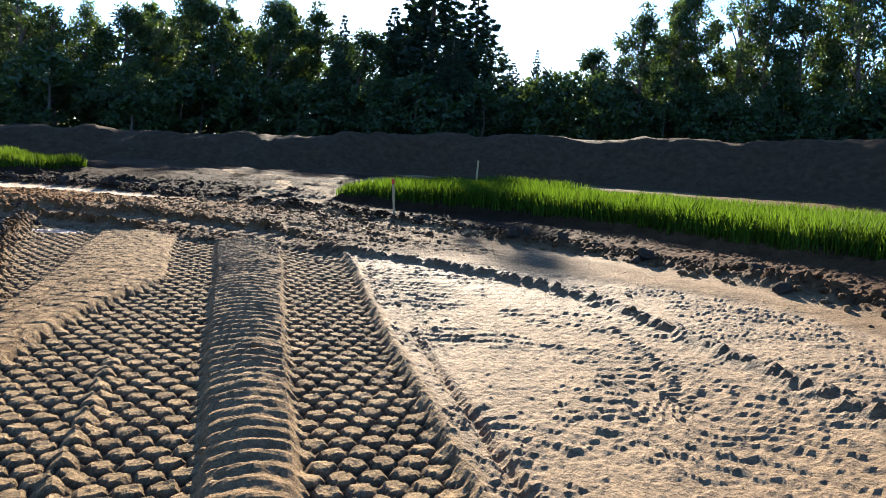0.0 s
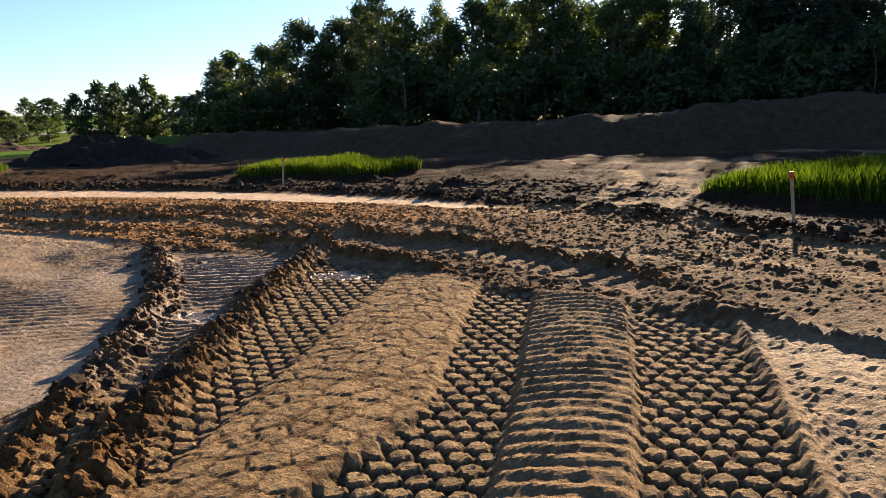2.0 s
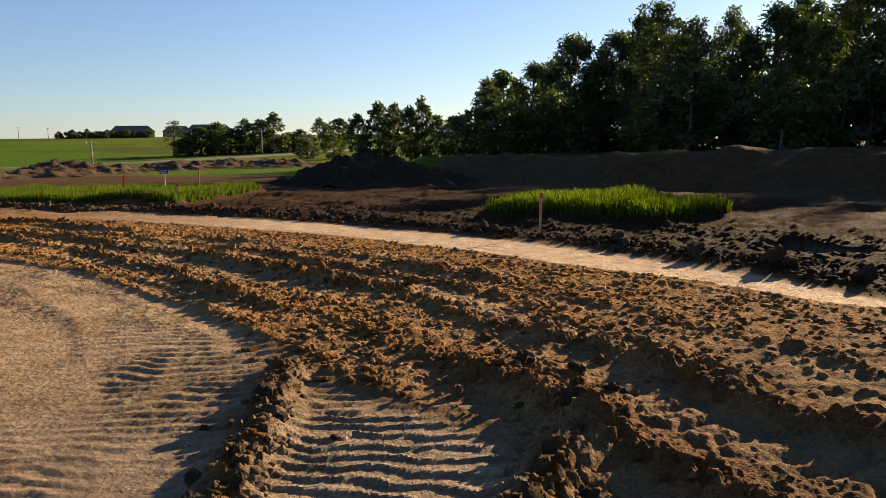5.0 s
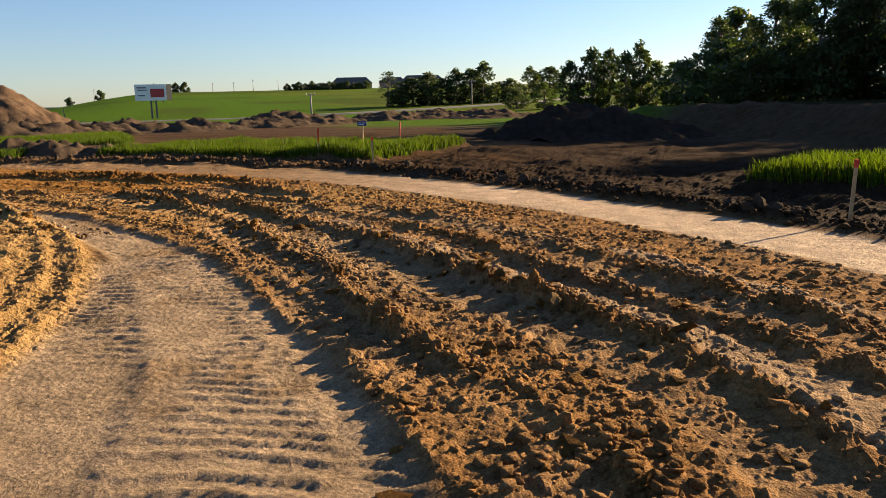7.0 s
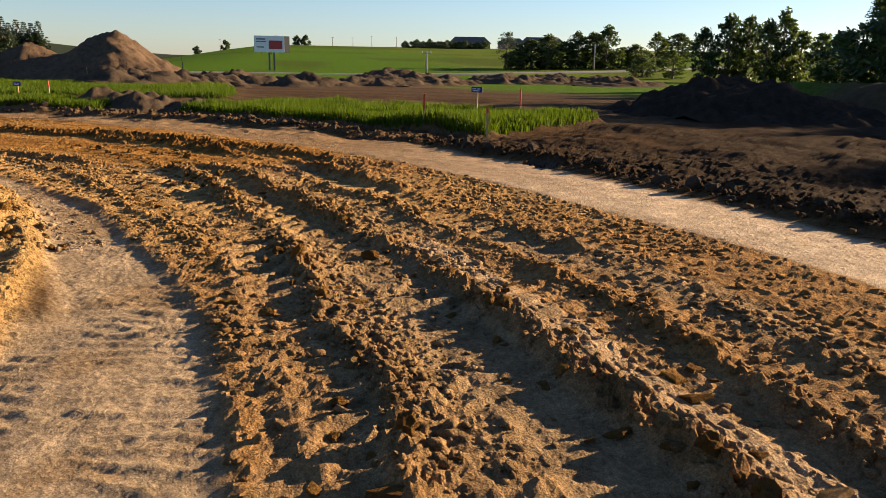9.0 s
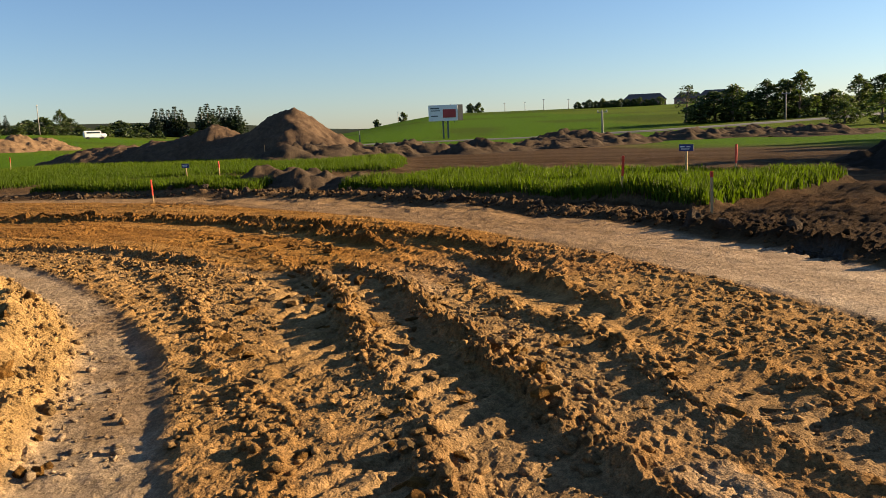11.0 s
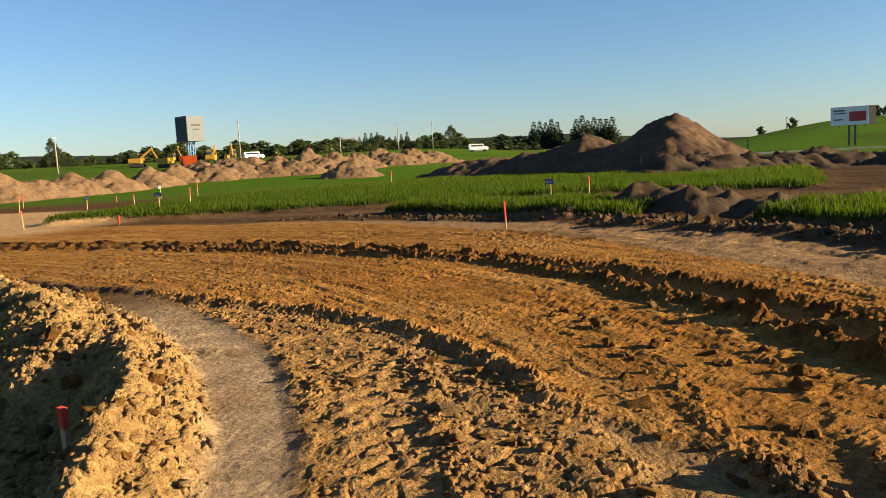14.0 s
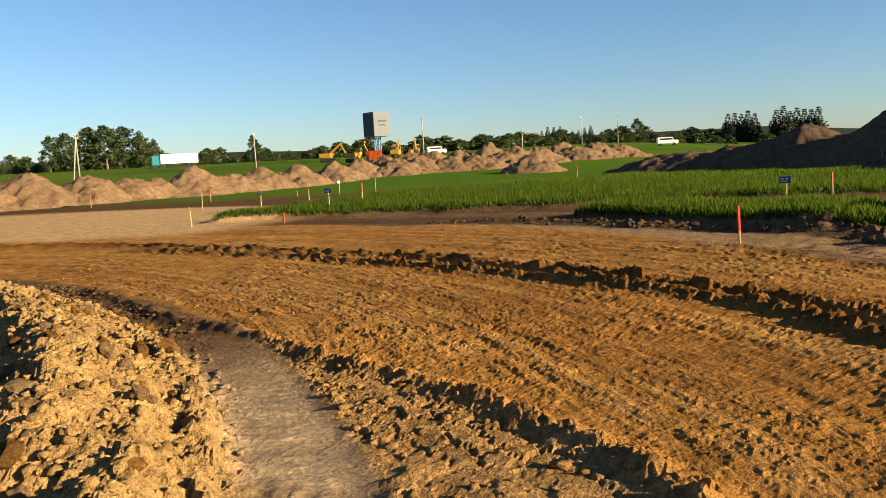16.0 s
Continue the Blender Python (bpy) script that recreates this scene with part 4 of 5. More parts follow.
# ---- grass ----
def grass(name, a0, a1, r0, r1, per_m2, tall, label, seed):
    g = np.random.default_rng(seed)
    area = math.pi * (r1 * r1 - r0 * r0) * (a1 - a0) / 360
    n = int(area * per_m2)
    a = g.uniform(a0, a1, n)
    r = np.sqrt(g.uniform(r0 * r0, r1 * r1, n))
    x, y = CX + r * np.cos(np.radians(a)), CY + r * np.sin(np.radians(a))
    m = grass_mask(x, y, *polar(x, y))
    thin = fbm(x * 0.5, y * 0.5, 41, 3)
    keep = (m > 0.5) & (g.uniform(0, 1, n) < 0.35 + 1.1 * thin)
    x, y, m, thin = x[keep], y[keep], m[keep], thin[keep]
    n = len(x)
    z = ground_zs(x, y) - 0.02
    hgt = tall * g.uniform(0.55, 1.15, n) * (0.65 + 0.7 * thin) * (0.5 + 0.5 * m)
    an = g.uniform(0, 2 * np.pi, n)
    w = np.clip(0.0125 * tall / 0.35 * (330 / per_m2) ** 0.4, 0.012, 0.06) * g.uniform(0.7, 1.3, n)
    lean = g.uniform(0.05, 0.45, n) * hgt
    la = g.uniform(0, 2 * np.pi, n)
    p = np.stack([x, y, z], 1)
    side = np.stack([np.cos(an) * w, np.sin(an) * w, 0 * w], 1)
    mid = p + np.stack([np.cos(la) * lean * 0.35, np.sin(la) * lean * 0.35, hgt * 0.6], 1)
    top = p + np.stack([np.cos(la) * lean, np.sin(la) * lean, hgt], 1)
    verts = np.stack([p - side, p + side, mid + side * 0.7, top, mid - side * 0.7], 1).reshape(-1, 3)
    faces = np.arange(n * 5).reshape(-1, 5)
    return tagged(new(name, quick_mesh(name, verts, faces, BLADE)), label, "grass", kind="stuff")


grass("grass_patch", 14, 63, 25.0, 31.5, 640, 0.37, "bright green cereal grass left between the tracks", 1)
grass("grass_patch", 80, 98, 24.6, 29.6, 640, 0.31, "bright green grass islet on dark soil", 2)
grass("grass_patch", 112, 166, 25.4, 32.0, 600, 0.27, "green grass strip along the road edge", 3)
grass("grass_patch", 127, 193, 26.4, 45.0, 300, 0.20, "wide green field of young cereal", 4)
grass("grass_patch", 127, 193, 45.0, 62.0, 90, 0.22, "wide green field of young cereal", 5)


# ---- clods of soil ----
def clods():
    g = np.random.default_rng(9)
    t = (1 + 5 ** 0.5) / 2
    ico = np.array([(-1, t, 0), (1, t, 0), (-1, -t, 0), (1, -t, 0), (0, -1, t), (0, 1, t), (0, -1, -t), (0, 1, -t), (t, 0, -1), (t, 0, 1), (-t, 0, -1), (-t, 0, 1)]) / 1.9
    tri = np.array([(0, 11, 5), (0, 5, 1), (0, 1, 7), (0, 7, 10), (0, 10, 11), (1, 5, 9), (5, 11, 4), (11, 10, 2), (10, 7, 6), (7, 1, 8), (3, 9, 4), (3, 4, 2), (3, 2, 6), (3, 6, 8), (3, 8, 9), (4, 9, 5), (2, 4, 11), (6, 2, 10), (8, 6, 7), (9, 8, 1)])
    n = 90000
    a, r = g.uniform(20, 200, n), g.uniform(13.0, 26.0, n)
    x, y = CX + r * np.cos(np.radians(a)), CY + r * np.sin(np.radians(a))
    mid = fbm(x * 1.3, y * 1.3, 44, 3)
    inner, near, far = churn_inner(a), stripe_near(a), stripe_far(a)
    want = 0.9 * ((r > inner) & (r < near)) * np.clip(on_grid(GRID_RAGGED, x, y) - 0.35, 0, 1) * np.where(a > 126, np.where(r > 16.6, 0.04, 0.6), 1.0) + 0.6 * ((r > far + 0.1) & (r < far + 1.3)) + 0.4 * ((r < 15.0) & (a > 100)) - 0.1 * (r < inner) * (a < 100)
    want = np.where((a < 43) & (r < 22), 0.01, want)
    near_ridge = np.abs(r - np.interp(a, [38, 43, 48, 54, 64, 67], [14.35, 14.5, 14.8, 15.2, 15.8, 16.1])) < 0.22
    near_ridge |= np.abs(r - np.interp(a, [38, 41, 46, 51, 58, 60], [14.8, 14.9, 15.3, 15.9, 17.2, 17.6])) < 0.25
    want = np.where(near_ridge & (a < 66) & (a > 37), 1.0, want)
    want = np.where((a > 172) & (r > far - 0.5), 0.0, want)
    keep = g.uniform(0, 1, n) < want * (0.25 + 1.2 * mid)
    keep &= grass_mask(x, y, r, a) < 0.2
    x, y, r = x[keep], y[keep], r[keep]
    n = len(x)
    h, col = on_grid(GRID_H, x, y)[None], on_grid(GRID_COL, x, y)[None]
    size = (0.009 + 0.024 * g.uniform(0, 1, n) ** 3.5) * np.where(r > 21.5, 1.9, 1.0) * np.where(r < 14.8, 1.25, 1.0)
    shape = ico[None] * (1 + 0.5 * (g.uniform(0, 1, (n, 12, 1)) - 0.5)) * size[:, None, None] * (g.uniform(0.7, 1.5, (n, 1, 3)) * np.array([1, 1, 0.75]))
    turn = g.uniform(0, 2 * np.pi, n)[:, None]
    vx = shape[..., 0] * np.cos(turn) - shape[..., 1] * np.sin(turn) + x[:, None]
    vy = shape[..., 0] * np.sin(turn) + shape[..., 1] * np.cos(turn) + y[:, None]
    vz = shape[..., 2] + (h[0] + 0.25 * size)[:, None]
    verts = np.stack([vx, vy, vz], -1).reshape(-1, 3)
    faces = (tri[None] + 12 * np.arange(n)[:, None, None]).reshape(-1, 3)
    soil = np.repeat(col[0] * g.uniform(0.65, 1.05, (n, 1)), 12, 0)
    return tagged(new("soil_clods", quick_mesh("soil_clods", verts, faces, SOIL, soil)), "crumbled clods of brown soil strewn over the ruts", "soil clods", kind="stuff")


clods()


def flakes():
    """Angular chips of broken soil, thickest along the ruts."""
    g = np.random.default_rng(19)
    n = 120000
    a, r = g.uniform(44, 175, n), 13.6 + 9.0 * g.uniform(0, 1, n) ** 1.4
    x, y = CX + r * np.cos(np.radians(a)), CY + r * np.sin(np.radians(a))
    thick = np.clip(on_grid(GRID_RAGGED, x, y) - 0.42, 0, 1) / 0.58
    thick = np.where(r < 15.2, 0.32 * (a > 100), thick) * np.where((a > 108) & (r > 15.2) & (r < 17.4), 0.65, 1.0) * np.where((a > 128) & (r > 17.2), 0.6, 1.0) * np.where(a < 62, 0.5, 1.0)
    keep = (g.uniform(0, 1, n) < thick * (0.05 + 1.3 * step(0.35, 0.65, fbm(x * 1.4, y * 1.4, 46, 3))) * np.clip(22.5 - r, 0.15, 1) * 0.75) & (grass_mask(x, y, r, a) < 0.2)
    x, y, r = x[keep], y[keep], r[keep]
    n = len(x)
    z, col = on_grid(GRID_H, x, y), on_grid(GRID_COL, x, y)
    size = 0.013 + 0.034 * g.uniform(0, 1, n) ** 2.6
    cube = np.array([(-1, -1, -1), (1, -1, -1), (1, 1, -1), (-1, 1, -1), (-1, -1, 1), (1, -1, 1), (1, 1, 1), (-1, 1, 1)], dtype=float)
    v = (cube[None] * g.uniform(0.45, 1.1, (n, 8, 3))) * size[:, None, None] * (np.array([1.0, 0.75, 0.42]) * g.uniform(0.75, 1.3, (n, 1, 3)))
    tx, tz = g.normal(0, 0.45, n)[:, None], g.uniform(0, 2 * np.pi, n)[:, None]
    vy, vz = v[..., 1] * np.cos(tx) - v[..., 2] * np.sin(tx), v[..., 1] * np.sin(tx) + v[..., 2] * np.cos(tx)
    vx, vy = v[..., 0] * np.cos(tz) - vy * np.sin(tz), v[..., 0] * np.sin(tz) + vy * np.cos(tz)
    verts = np.stack([vx + x[:, None], vy + y[:, None], vz + (z + 0.18 * size)[:, None]], -1).reshape(-1, 3)
    quad = np.array([(3, 2, 1, 0), (4, 5, 6, 7), (0, 1, 5, 4), (1, 2, 6, 5), (2, 3, 7, 6), (3, 0, 4, 7)])
    faces = (quad[None] + 8 * np.arange(n)[:, None, None]).reshape(-1, 4)
    soil = np.repeat(col * g.uniform(0.75, 1.2, (n, 1)), 8, 0)
    return tagged(new("soil_chips", quick_mesh("soil_chips", verts, faces, SOIL, soil)), "sharp-edged chips of dried sandy soil along the ruts", "soil chips", kind="stuff")


flakes()


# ---- heaps of earth ----
def heap(x, y, peaks, label, seed, colour, res=0.35, rough=0.48, group="heaps of earth", lumps=1.0):
    """A tipped heap: peaks as (dx, dy, height, foot radius)."""
    if len(peaks) > 5:
        peaks = [tuple(a + (b - a) * q / 4 for a, b in zip(p, n_)) for p, n_ in zip(peaks, peaks[1:]) for q in range(4)] + [peaks[-1]]
    x0, x1 = min(p[0] - p[3] for p in peaks), max(p[0] + p[3] for p in peaks)
    y0, y1 = min(p[1] - p[3] for p in peaks), max(p[1] + p[3] for p in peaks)
    gx, gy = np.meshgrid(np.arange(x0, x1 + res, res), np.arange(y0, y1 + res, res))
    hh = np.full(gx.shape, -1.0)
    w = 0.22 * (fbm(gx * 0.5, gy * 0.5, seed, 3) - 0.5)
    for dx, dy, ht, foot in peaks:
        d = np.hypot(gx - dx, gy - dy) / foot
        hh = np.maximum(hh, ht * (1.0 - (d + w) - 0.06 * np.exp(-(d / 0.10) ** 2)))
    f1, _, idv = cells(gx / 0.9, gy / 0.9, seed + 3)
    inside = step(-0.1, 0.25, hh)
    hh = hh + inside * (rough * ((fbm(gx * 0.9, gy * 0.9, seed + 1, 4) - 0.5) * 1.6 + (fbm(gx * 3.1, gy * 3.1, seed + 2, 3) - 0.5) * 0.9) + lumps * 0.16 * np.clip(0.6 - f1, 0, 1) * idv * 2)
    n, k = gx.shape[1], gx.shape[0]
    gz = ground_zs((gx + x).ravel(), (gy + y).ravel()).reshape(gx.shape)
    base = float(gz.mean())
    verts = np.stack([gx, gy, gz - base + np.maximum(hh, -0.25)], -1).reshape(-1, 3)
    i, j = np.meshgrid(np.arange(n - 1), np.arange(k - 1))
    faces = np.stack([j * n + i, j * n + i + 1, (j + 1) * n + i + 1, (j + 1) * n + i], -1).reshape(-1, 4)
    c = np.array(colour)[None] * (0.8 + 0.45 * fbm(gx * 0.7, gy * 0.7, seed + 5, 3).reshape(-1, 1))
    me = quick_mesh("earth_mound", verts, faces, SOIL, c)
    me.polygons.foreach_set("use_smooth", np.ones(len(me.polygons), dtype=bool))
    ob = new("earth_mound", me)
    ob.location = (x, y, base)
    return tagged(ob, label, "soil heap", group)


SANDY, BLACK = (0.17, 0.108, 0.060), (0.034, 0.025, 0.018)
heap(-70.5, 13.0, [(0.5, 2.2, 1.7, 3.4), (0, 0, 3.95, 5.2), (-1.2, -2.4, 2.5, 4.4), (-2.0, -3.9, 2.1, 4.2), (-2.4, -5.4, 2.9, 3.4), (-3.2, -7.0, 2.1, 4.0), (-4.2, -9.8, 1.75, 3.8), (-5.4, -13.2, 1.5, 3.6), (-6.0, -15.5, 1.2, 3.0), (-6.4, -17.0, 0.8, 2.4)], "large steep heap of dark excavated earth behind the field", 3, (0.10, 0.066, 0.042), 0.16, 0.30, lumps=0.8)
for yaw, d, ht, foot in ((149.5, 62, 2.2, 4.4), (146.7, 63, 2.75, 4.2), (143.1, 65, 2.4, 3.8), (140.6, 67, 2.0, 3.4), (138.9, 68, 1.8, 3.2), (136.4, 70, 2.45, 3.9), (133.9, 73, 2.1, 3.5), (132.0, 77, 2.35, 3.8), (129.4, 81, 2.2, 3.6), (126.8, 86, 2.05, 3.8), (124.9, 92, 2.2, 3.8), (123.2, 96, 2.4, 4.2), (121.4, 98, 2.6, 4.2), (119.7, 100, 2.9, 4.4), (117.6, 101, 2.6, 4.4), (115.6, 100, 2.9, 4.4), (113.8, 102, 2.5, 4.2), (110.5, 118, 2.6, 4.6), (108.0, 122, 2.5, 4.8), (112.4, 80, 1.95, 3.4), (122.3, 93, 1.8, 4.5), (120.6, 95, 2.0, 4.5), (118.6, 96, 2.1, 4.6), (116.6, 96, 1.9, 4.6), (114.7, 98, 1.9, 4.6), (112.2, 106, 2.0, 4.6), (109.3, 116, 1.9, 5.0), (106.4, 124, 1.9, 5.0)):
    hx, hy = from_eye(-22.8, 11.2, yaw, d)
    heap(hx, hy, [(0, 0, ht, foot), (0.25 * foot, 0.3 * foot, 0.6 * ht, 0.7 * foot)], "tipped heap of pale sandy soil beside the haul road", int(yaw * 10), SANDY, 0.22)
heap(-38.6, 13.4, [(0, 0, 0.78, 1.4), (-0.9, -1.3, 0.42, 1.2), (0.5, 1.3, 0.38, 1.2)], "low mound of dark lumpy topsoil among the grass", 61, (0.075, 0.053, 0.035), 0.07, 0.28)
heap(-35.5, 34.5, [(0, 0, 1.4, 4.5), (-4, 4.2, 1.3, 4.5), (4.0, -1.0, 1.1, 4.0), (-2, 2, 1.35, 4.0)], "broad mound of black topsoil below the wood", 62, BLACK, 0.2, 0.6)
for yaw, d, ht, foot in ((83, 62, 1.0, 4), (80.5, 64, 0.9, 4), (76, 66, 0.8, 4), (70.5, 74, 1.3, 5), (67.8, 76, 1.1, 4), (63, 88, 1.0, 5), (60, 92, 0.8, 5), (56, 90, 0.8, 6), (86, 58, 0.9, 3.5)):
    hx, hy = from_eye(-6.9, 10.5, yaw, d)
    heap(hx, hy, [(0, 0, ht, foot), (foot * 0.7, -foot * 0.5, ht * 0.7, foot * 0.8)], "low dark ridge of stripped topsoil", int(yaw * 7), (0.075, 0.054, 0.036), 0.3, 0.7)


# ---- stakes and small survey signs ----
def stake(x, y, tall, tip, lean, label, board=None, width=0.045):
    z = ground_z(x, y)
    ob = empty("survey_stake", x, y, z, random.uniform(0, 90))
    ob.matrix_world = ob.matrix_world @ pose(0, 0, 0, lean, lean * 0.5, 0)
    bm = boxes([((0, 0, tall / 2 - 0.1), (width, width * 0.6, tall + 0.2))], 0.004)
    part("post", bm, WOOD, ob)
    if tip > 0:
        part("painted_tip", boxes([((0, 0, tall - tip / 2 + 0.004), (width + 0.006, width * 0.6 + 0.006, tip))], 0.002), RED, ob, "weathered red paint")
    if board:
        b = part("sign_board", boxes([((0, -width * 0.6, tall - 0.05), (0.34, 0.016, 0.15))], 0.004), board, ob)
        part("lettering", boxes([((-0.08, -width * 0.6 - 0.011, tall - 0.03), (0.11, 0.004, 0.022)), ((0.06, -width * 0.6 - 0.011, tall - 0.03), (0.09, 0.004, 0.022)), ((-0.02, -width * 0.6 - 0.011, tall - 0.08), (0.2, 0.004, 0.018))]), WHITE, b)
    return tagged(ob, label, "stake", "survey stakes")


RED_TOP, PLAIN, SIGNED = "wooden survey stake with a red painted top", "plain weathered wooden survey stake in the soil", "wooden stake carrying a small blue lettered board"
for x, y, tall, tip, board in ((-28.9, 19.4, 0.62, 0.4, None), (-33.2, 24.4, 0.95, 0.5, None), (-30.5, 21.6, 0.8, 0, BLUE), (-36.4, 9.2, 0.62, 0.42, None), (-42.5, 9.3, 0.78, 0, BLUE), (-45.7, 10.1, 0.72, 0.25, None),
                               (-48.2, -6.5, 0.75, 0.35, None), (-51.2, -11.5, 0.72, 0.12, None), (-41.3, -4.6, 0.30, 0.28, None), (-45.3, -5.9, 0.66, 0, BLUE), (-47.1, -10.7, 0.8, 0, BLUE), (-40.5, -7.65, 0.62, 0.12, None), (-62.7, -18.3, 0.8, 0, WHITE),
                               (-64.5, -16.8, 0.85, 0.3, None), (-57.3, -23.8, 0.85, 0.4, None), (-61.4, -20.6, 0.35, 0.3, None), (-66.0, -4.0, 0.8, 0.3, None), (-62.5, 11.2, 0.95, 0, None), (-62.0, 12.5, 0.8, 0, BLUE),
                               (-12.7, 19.9, 0.74, 0.1, None), (-1.0, 15.5, 0.68, 0.1, None), (0.8, 21.8, 0.85, 0, None), (-26.5, 20.0, 0.7, 0.1, None), (-50.5, -17.5, 0.8, 0.1, None), (-54.5, -31.0, 0.8, 0.35, None)):
    stake(x, y, tall, tip, random.uniform(-4, 4), SIGNED if board else RED_TOP if tip > 0.2 else PLAIN, board)
stake(-23.42, 9.08, 0.2 - ground_z(-23.42, 9.08), 0.13, 3, "short pale stake with a red tip standing in a sandy hollow", None, 0.055)

# ---- boards, poles, machines and houses in the distance ----
def billboard():
    x, y = -148.5, 38.3
    z = ground_z(x, y)
    ob = empty("billboard", x, y, z, math.degrees(math.atan2(y - 12, x + 12)) - 90)
    for dx in (-0.35, 0.45):
        part("post", boxes([((dx, 0.3, 1.8), (0.28, 0.28, 4.4))], 0.02), GREY_METAL, ob)
    top = 6.2 - z
    mid = top - 1.55
    panel = part("panel", boxes([((-0.3, 0, mid), (5.0, 0.25, 2.7))], 0.03), WHITE, ob, "white printed face")
    part("red_field", boxes([((0.75, -0.145, mid - 0.1), (2.2, 0.02, 1.4))]), simple("red_print", (0.40, 0.05, 0.05), 0.5, 0.15, 2), panel, "dark red printed block")
    part("side_face", boxes([((2.6, 0.27, mid), (0.95, 0.25, 2.7), 25)], 0.02), DARK_METAL, ob, "dark angled side face")
    part("lettering", boxes([((-1.7, -0.145, mid + 0.8), (1.5, 0.02, 0.2)), ((-1.6, -0.145, mid + 0.4), (1.6, 0.02, 0.15)), ((-1.8, -0.145, mid - 0.5), (1.2, 0.02, 0.18))]), GREY_METAL, panel)
    for k in range(3):
        part("strut", boxes([((-1.6 + 1.6 * k, 0.35, mid - 0.9), (0.1, 0.4, 1.6))]), GREY_METAL, ob)
    tagged(ob, "white roadside billboard with a red printed block", "billboard")
    # a smaller board seen from behind
    x, y = from_eye(-6.9, 10.5, 84.4, 100)
    z = ground_z(x, y)
    ob = empty("info_board", x, y, z, -5)
    for dx in (-0.9, 0.9):
        part("post", boxes([((dx, 0.06, 0.7), (0.1, 0.1, 1.6))]), GREY_METAL, ob)
    part("panel", boxes([((0, 0, 1.2), (2.3, 0.06, 1.7))], 0.01), GREY_METAL, ob, "plain grey board")
    tagged(ob, "plain grey notice board on two posts", "notice board")


def sign_tower():
    x, y = -188.6, -98.8
    z = ground_z(x, y)
    ob = empty("sign_tower", x, y, z, 157)
    top, wide = 15.0 - z, 4.8
    for dx in (-0.9, -0.35, 0.35, 0.9):
        part("column", boxes([((dx, 0, (top - 5) / 2), (0.22, 0.22, top - 4.6))]), BLUE_STEEL, ob)
    for k in range(5):
        part("brace", boxes([((0, 0, 1.5 + k * 1.5), (2.0, 0.12, 0.12), 0, 28 if k % 2 else -28)]), BLUE_STEEL, ob)
    box = part("box", boxes([((0, 0, top - 3.0), (wide, wide, 6.0))], 0.05), GREY_METAL, ob, "grey sheet metal box")
    part("dark_face", boxes([((wide / 2 + 0.03, 0, top - 3.1), (0.06, wide - 0.5, 5.4))]), DARK_METAL, box, "dark unlit face")
    part("dark_face", boxes([((-wide / 2 - 0.03, 0, top - 3.1), (0.06, wide - 0.5, 5.4))]), DARK_METAL, box, "dark unlit face")
    for sy in (-1, 1):
        part("lettering", boxes([((0.1, sy * (wide / 2 + 0.03), top - 2.2), (2.4, 0.05, 0.45)), ((0.1, sy * (wide / 2 + 0.03), top - 3.2), (1.8, 0.05, 0.3))]), DARK_METAL, box)
    tagged(ob, "tall boxy grey advertising tower on blue steel columns", "sign tower")


def excavator(x, y, turn, mat, label, reach=1.0):
    ob = empty("excavator", x, y, ground_z(x, y), turn)
    for dy in (-0.95, 0.95):
        part("track", boxes([((0, dy, 0.42), (3.2, 0.5, 0.8))], 0.18), RUBBER, ob)
    part("body", boxes([((-0.35, 0, 1.5), (2.8, 2.1, 1.1))], 0.12), mat, ob)
    cab = part("cab", boxes([((0.75, 0.6, 2.25), (1.3, 0.95, 1.6))], 0.1), mat, ob)
    part("window", boxes([((0.75, 0.6, 2.5), (1.36, 1.0, 0.8))], 0.05), GLASS, cab, "dark cab windows")
    part("boom", boxes([((2.2 * reach, -0.2, 3.1), (3.4, 0.35, 0.45), 0, -38)], 0.04), mat, ob)
    part("arm", boxes([((3.9 * reach, -0.2, 2.9), (2.7, 0.28, 0.35), 0, 62)], 0.03), mat, ob)
    part("bucket", boxes([((4.4 * reach, -0.2, 1.5), (0.8, 1.0, 0.8), 0, 20)], 0.1), DARK_METAL, ob)
    return tagged(ob, label, "excavator", "machines on the site")


def skip(x, y, turn):
    ob = empty("dump_body", x, y, ground_z(x, y), turn)
    bm = bmesh.new()
    lo = [bm.verts.new(v) for v in ((-2.2, -1.1, 0.5), (2.2, -1.1, 0.5), (2.2, 1.1, 0.5), (-2.2, 1.1, 0.5))]
    hi = [bm.verts.new(v) for v in ((-3.0, -1.3, 2.4), (3.0, -1.3, 2.4), (3.0, 1.3, 2.4), (-3.0, 1.3, 2.4))]
    bm.faces.new(lo[::-1])
    for k in range(4):
        bm.faces.new((lo[k], lo[(k + 1) % 4], hi[(k + 1) % 4], hi[k]))
    bmesh.ops.solidify(bm, geom=bm.faces[:], thickness=0.08)
    part("tub", bm, ORANGE, ob)
    part("frame", boxes([((0, 0, 0.25), (4.6, 1.6, 0.55))], 0.05), DARK_METAL, ob)
    for dx in (-1.8, -0.7, 1.8):
        for dy in (-1.0, 1.0):
            part("wheel", rod((dx, dy - 0.15, 0.45), (dx, dy + 0.15, 0.45), 0.5, 0.5, 16), RUBBER, ob)
    return tagged(ob, "orange dump trailer with a tapered steel tub", "dump trailer", "machines on the site")


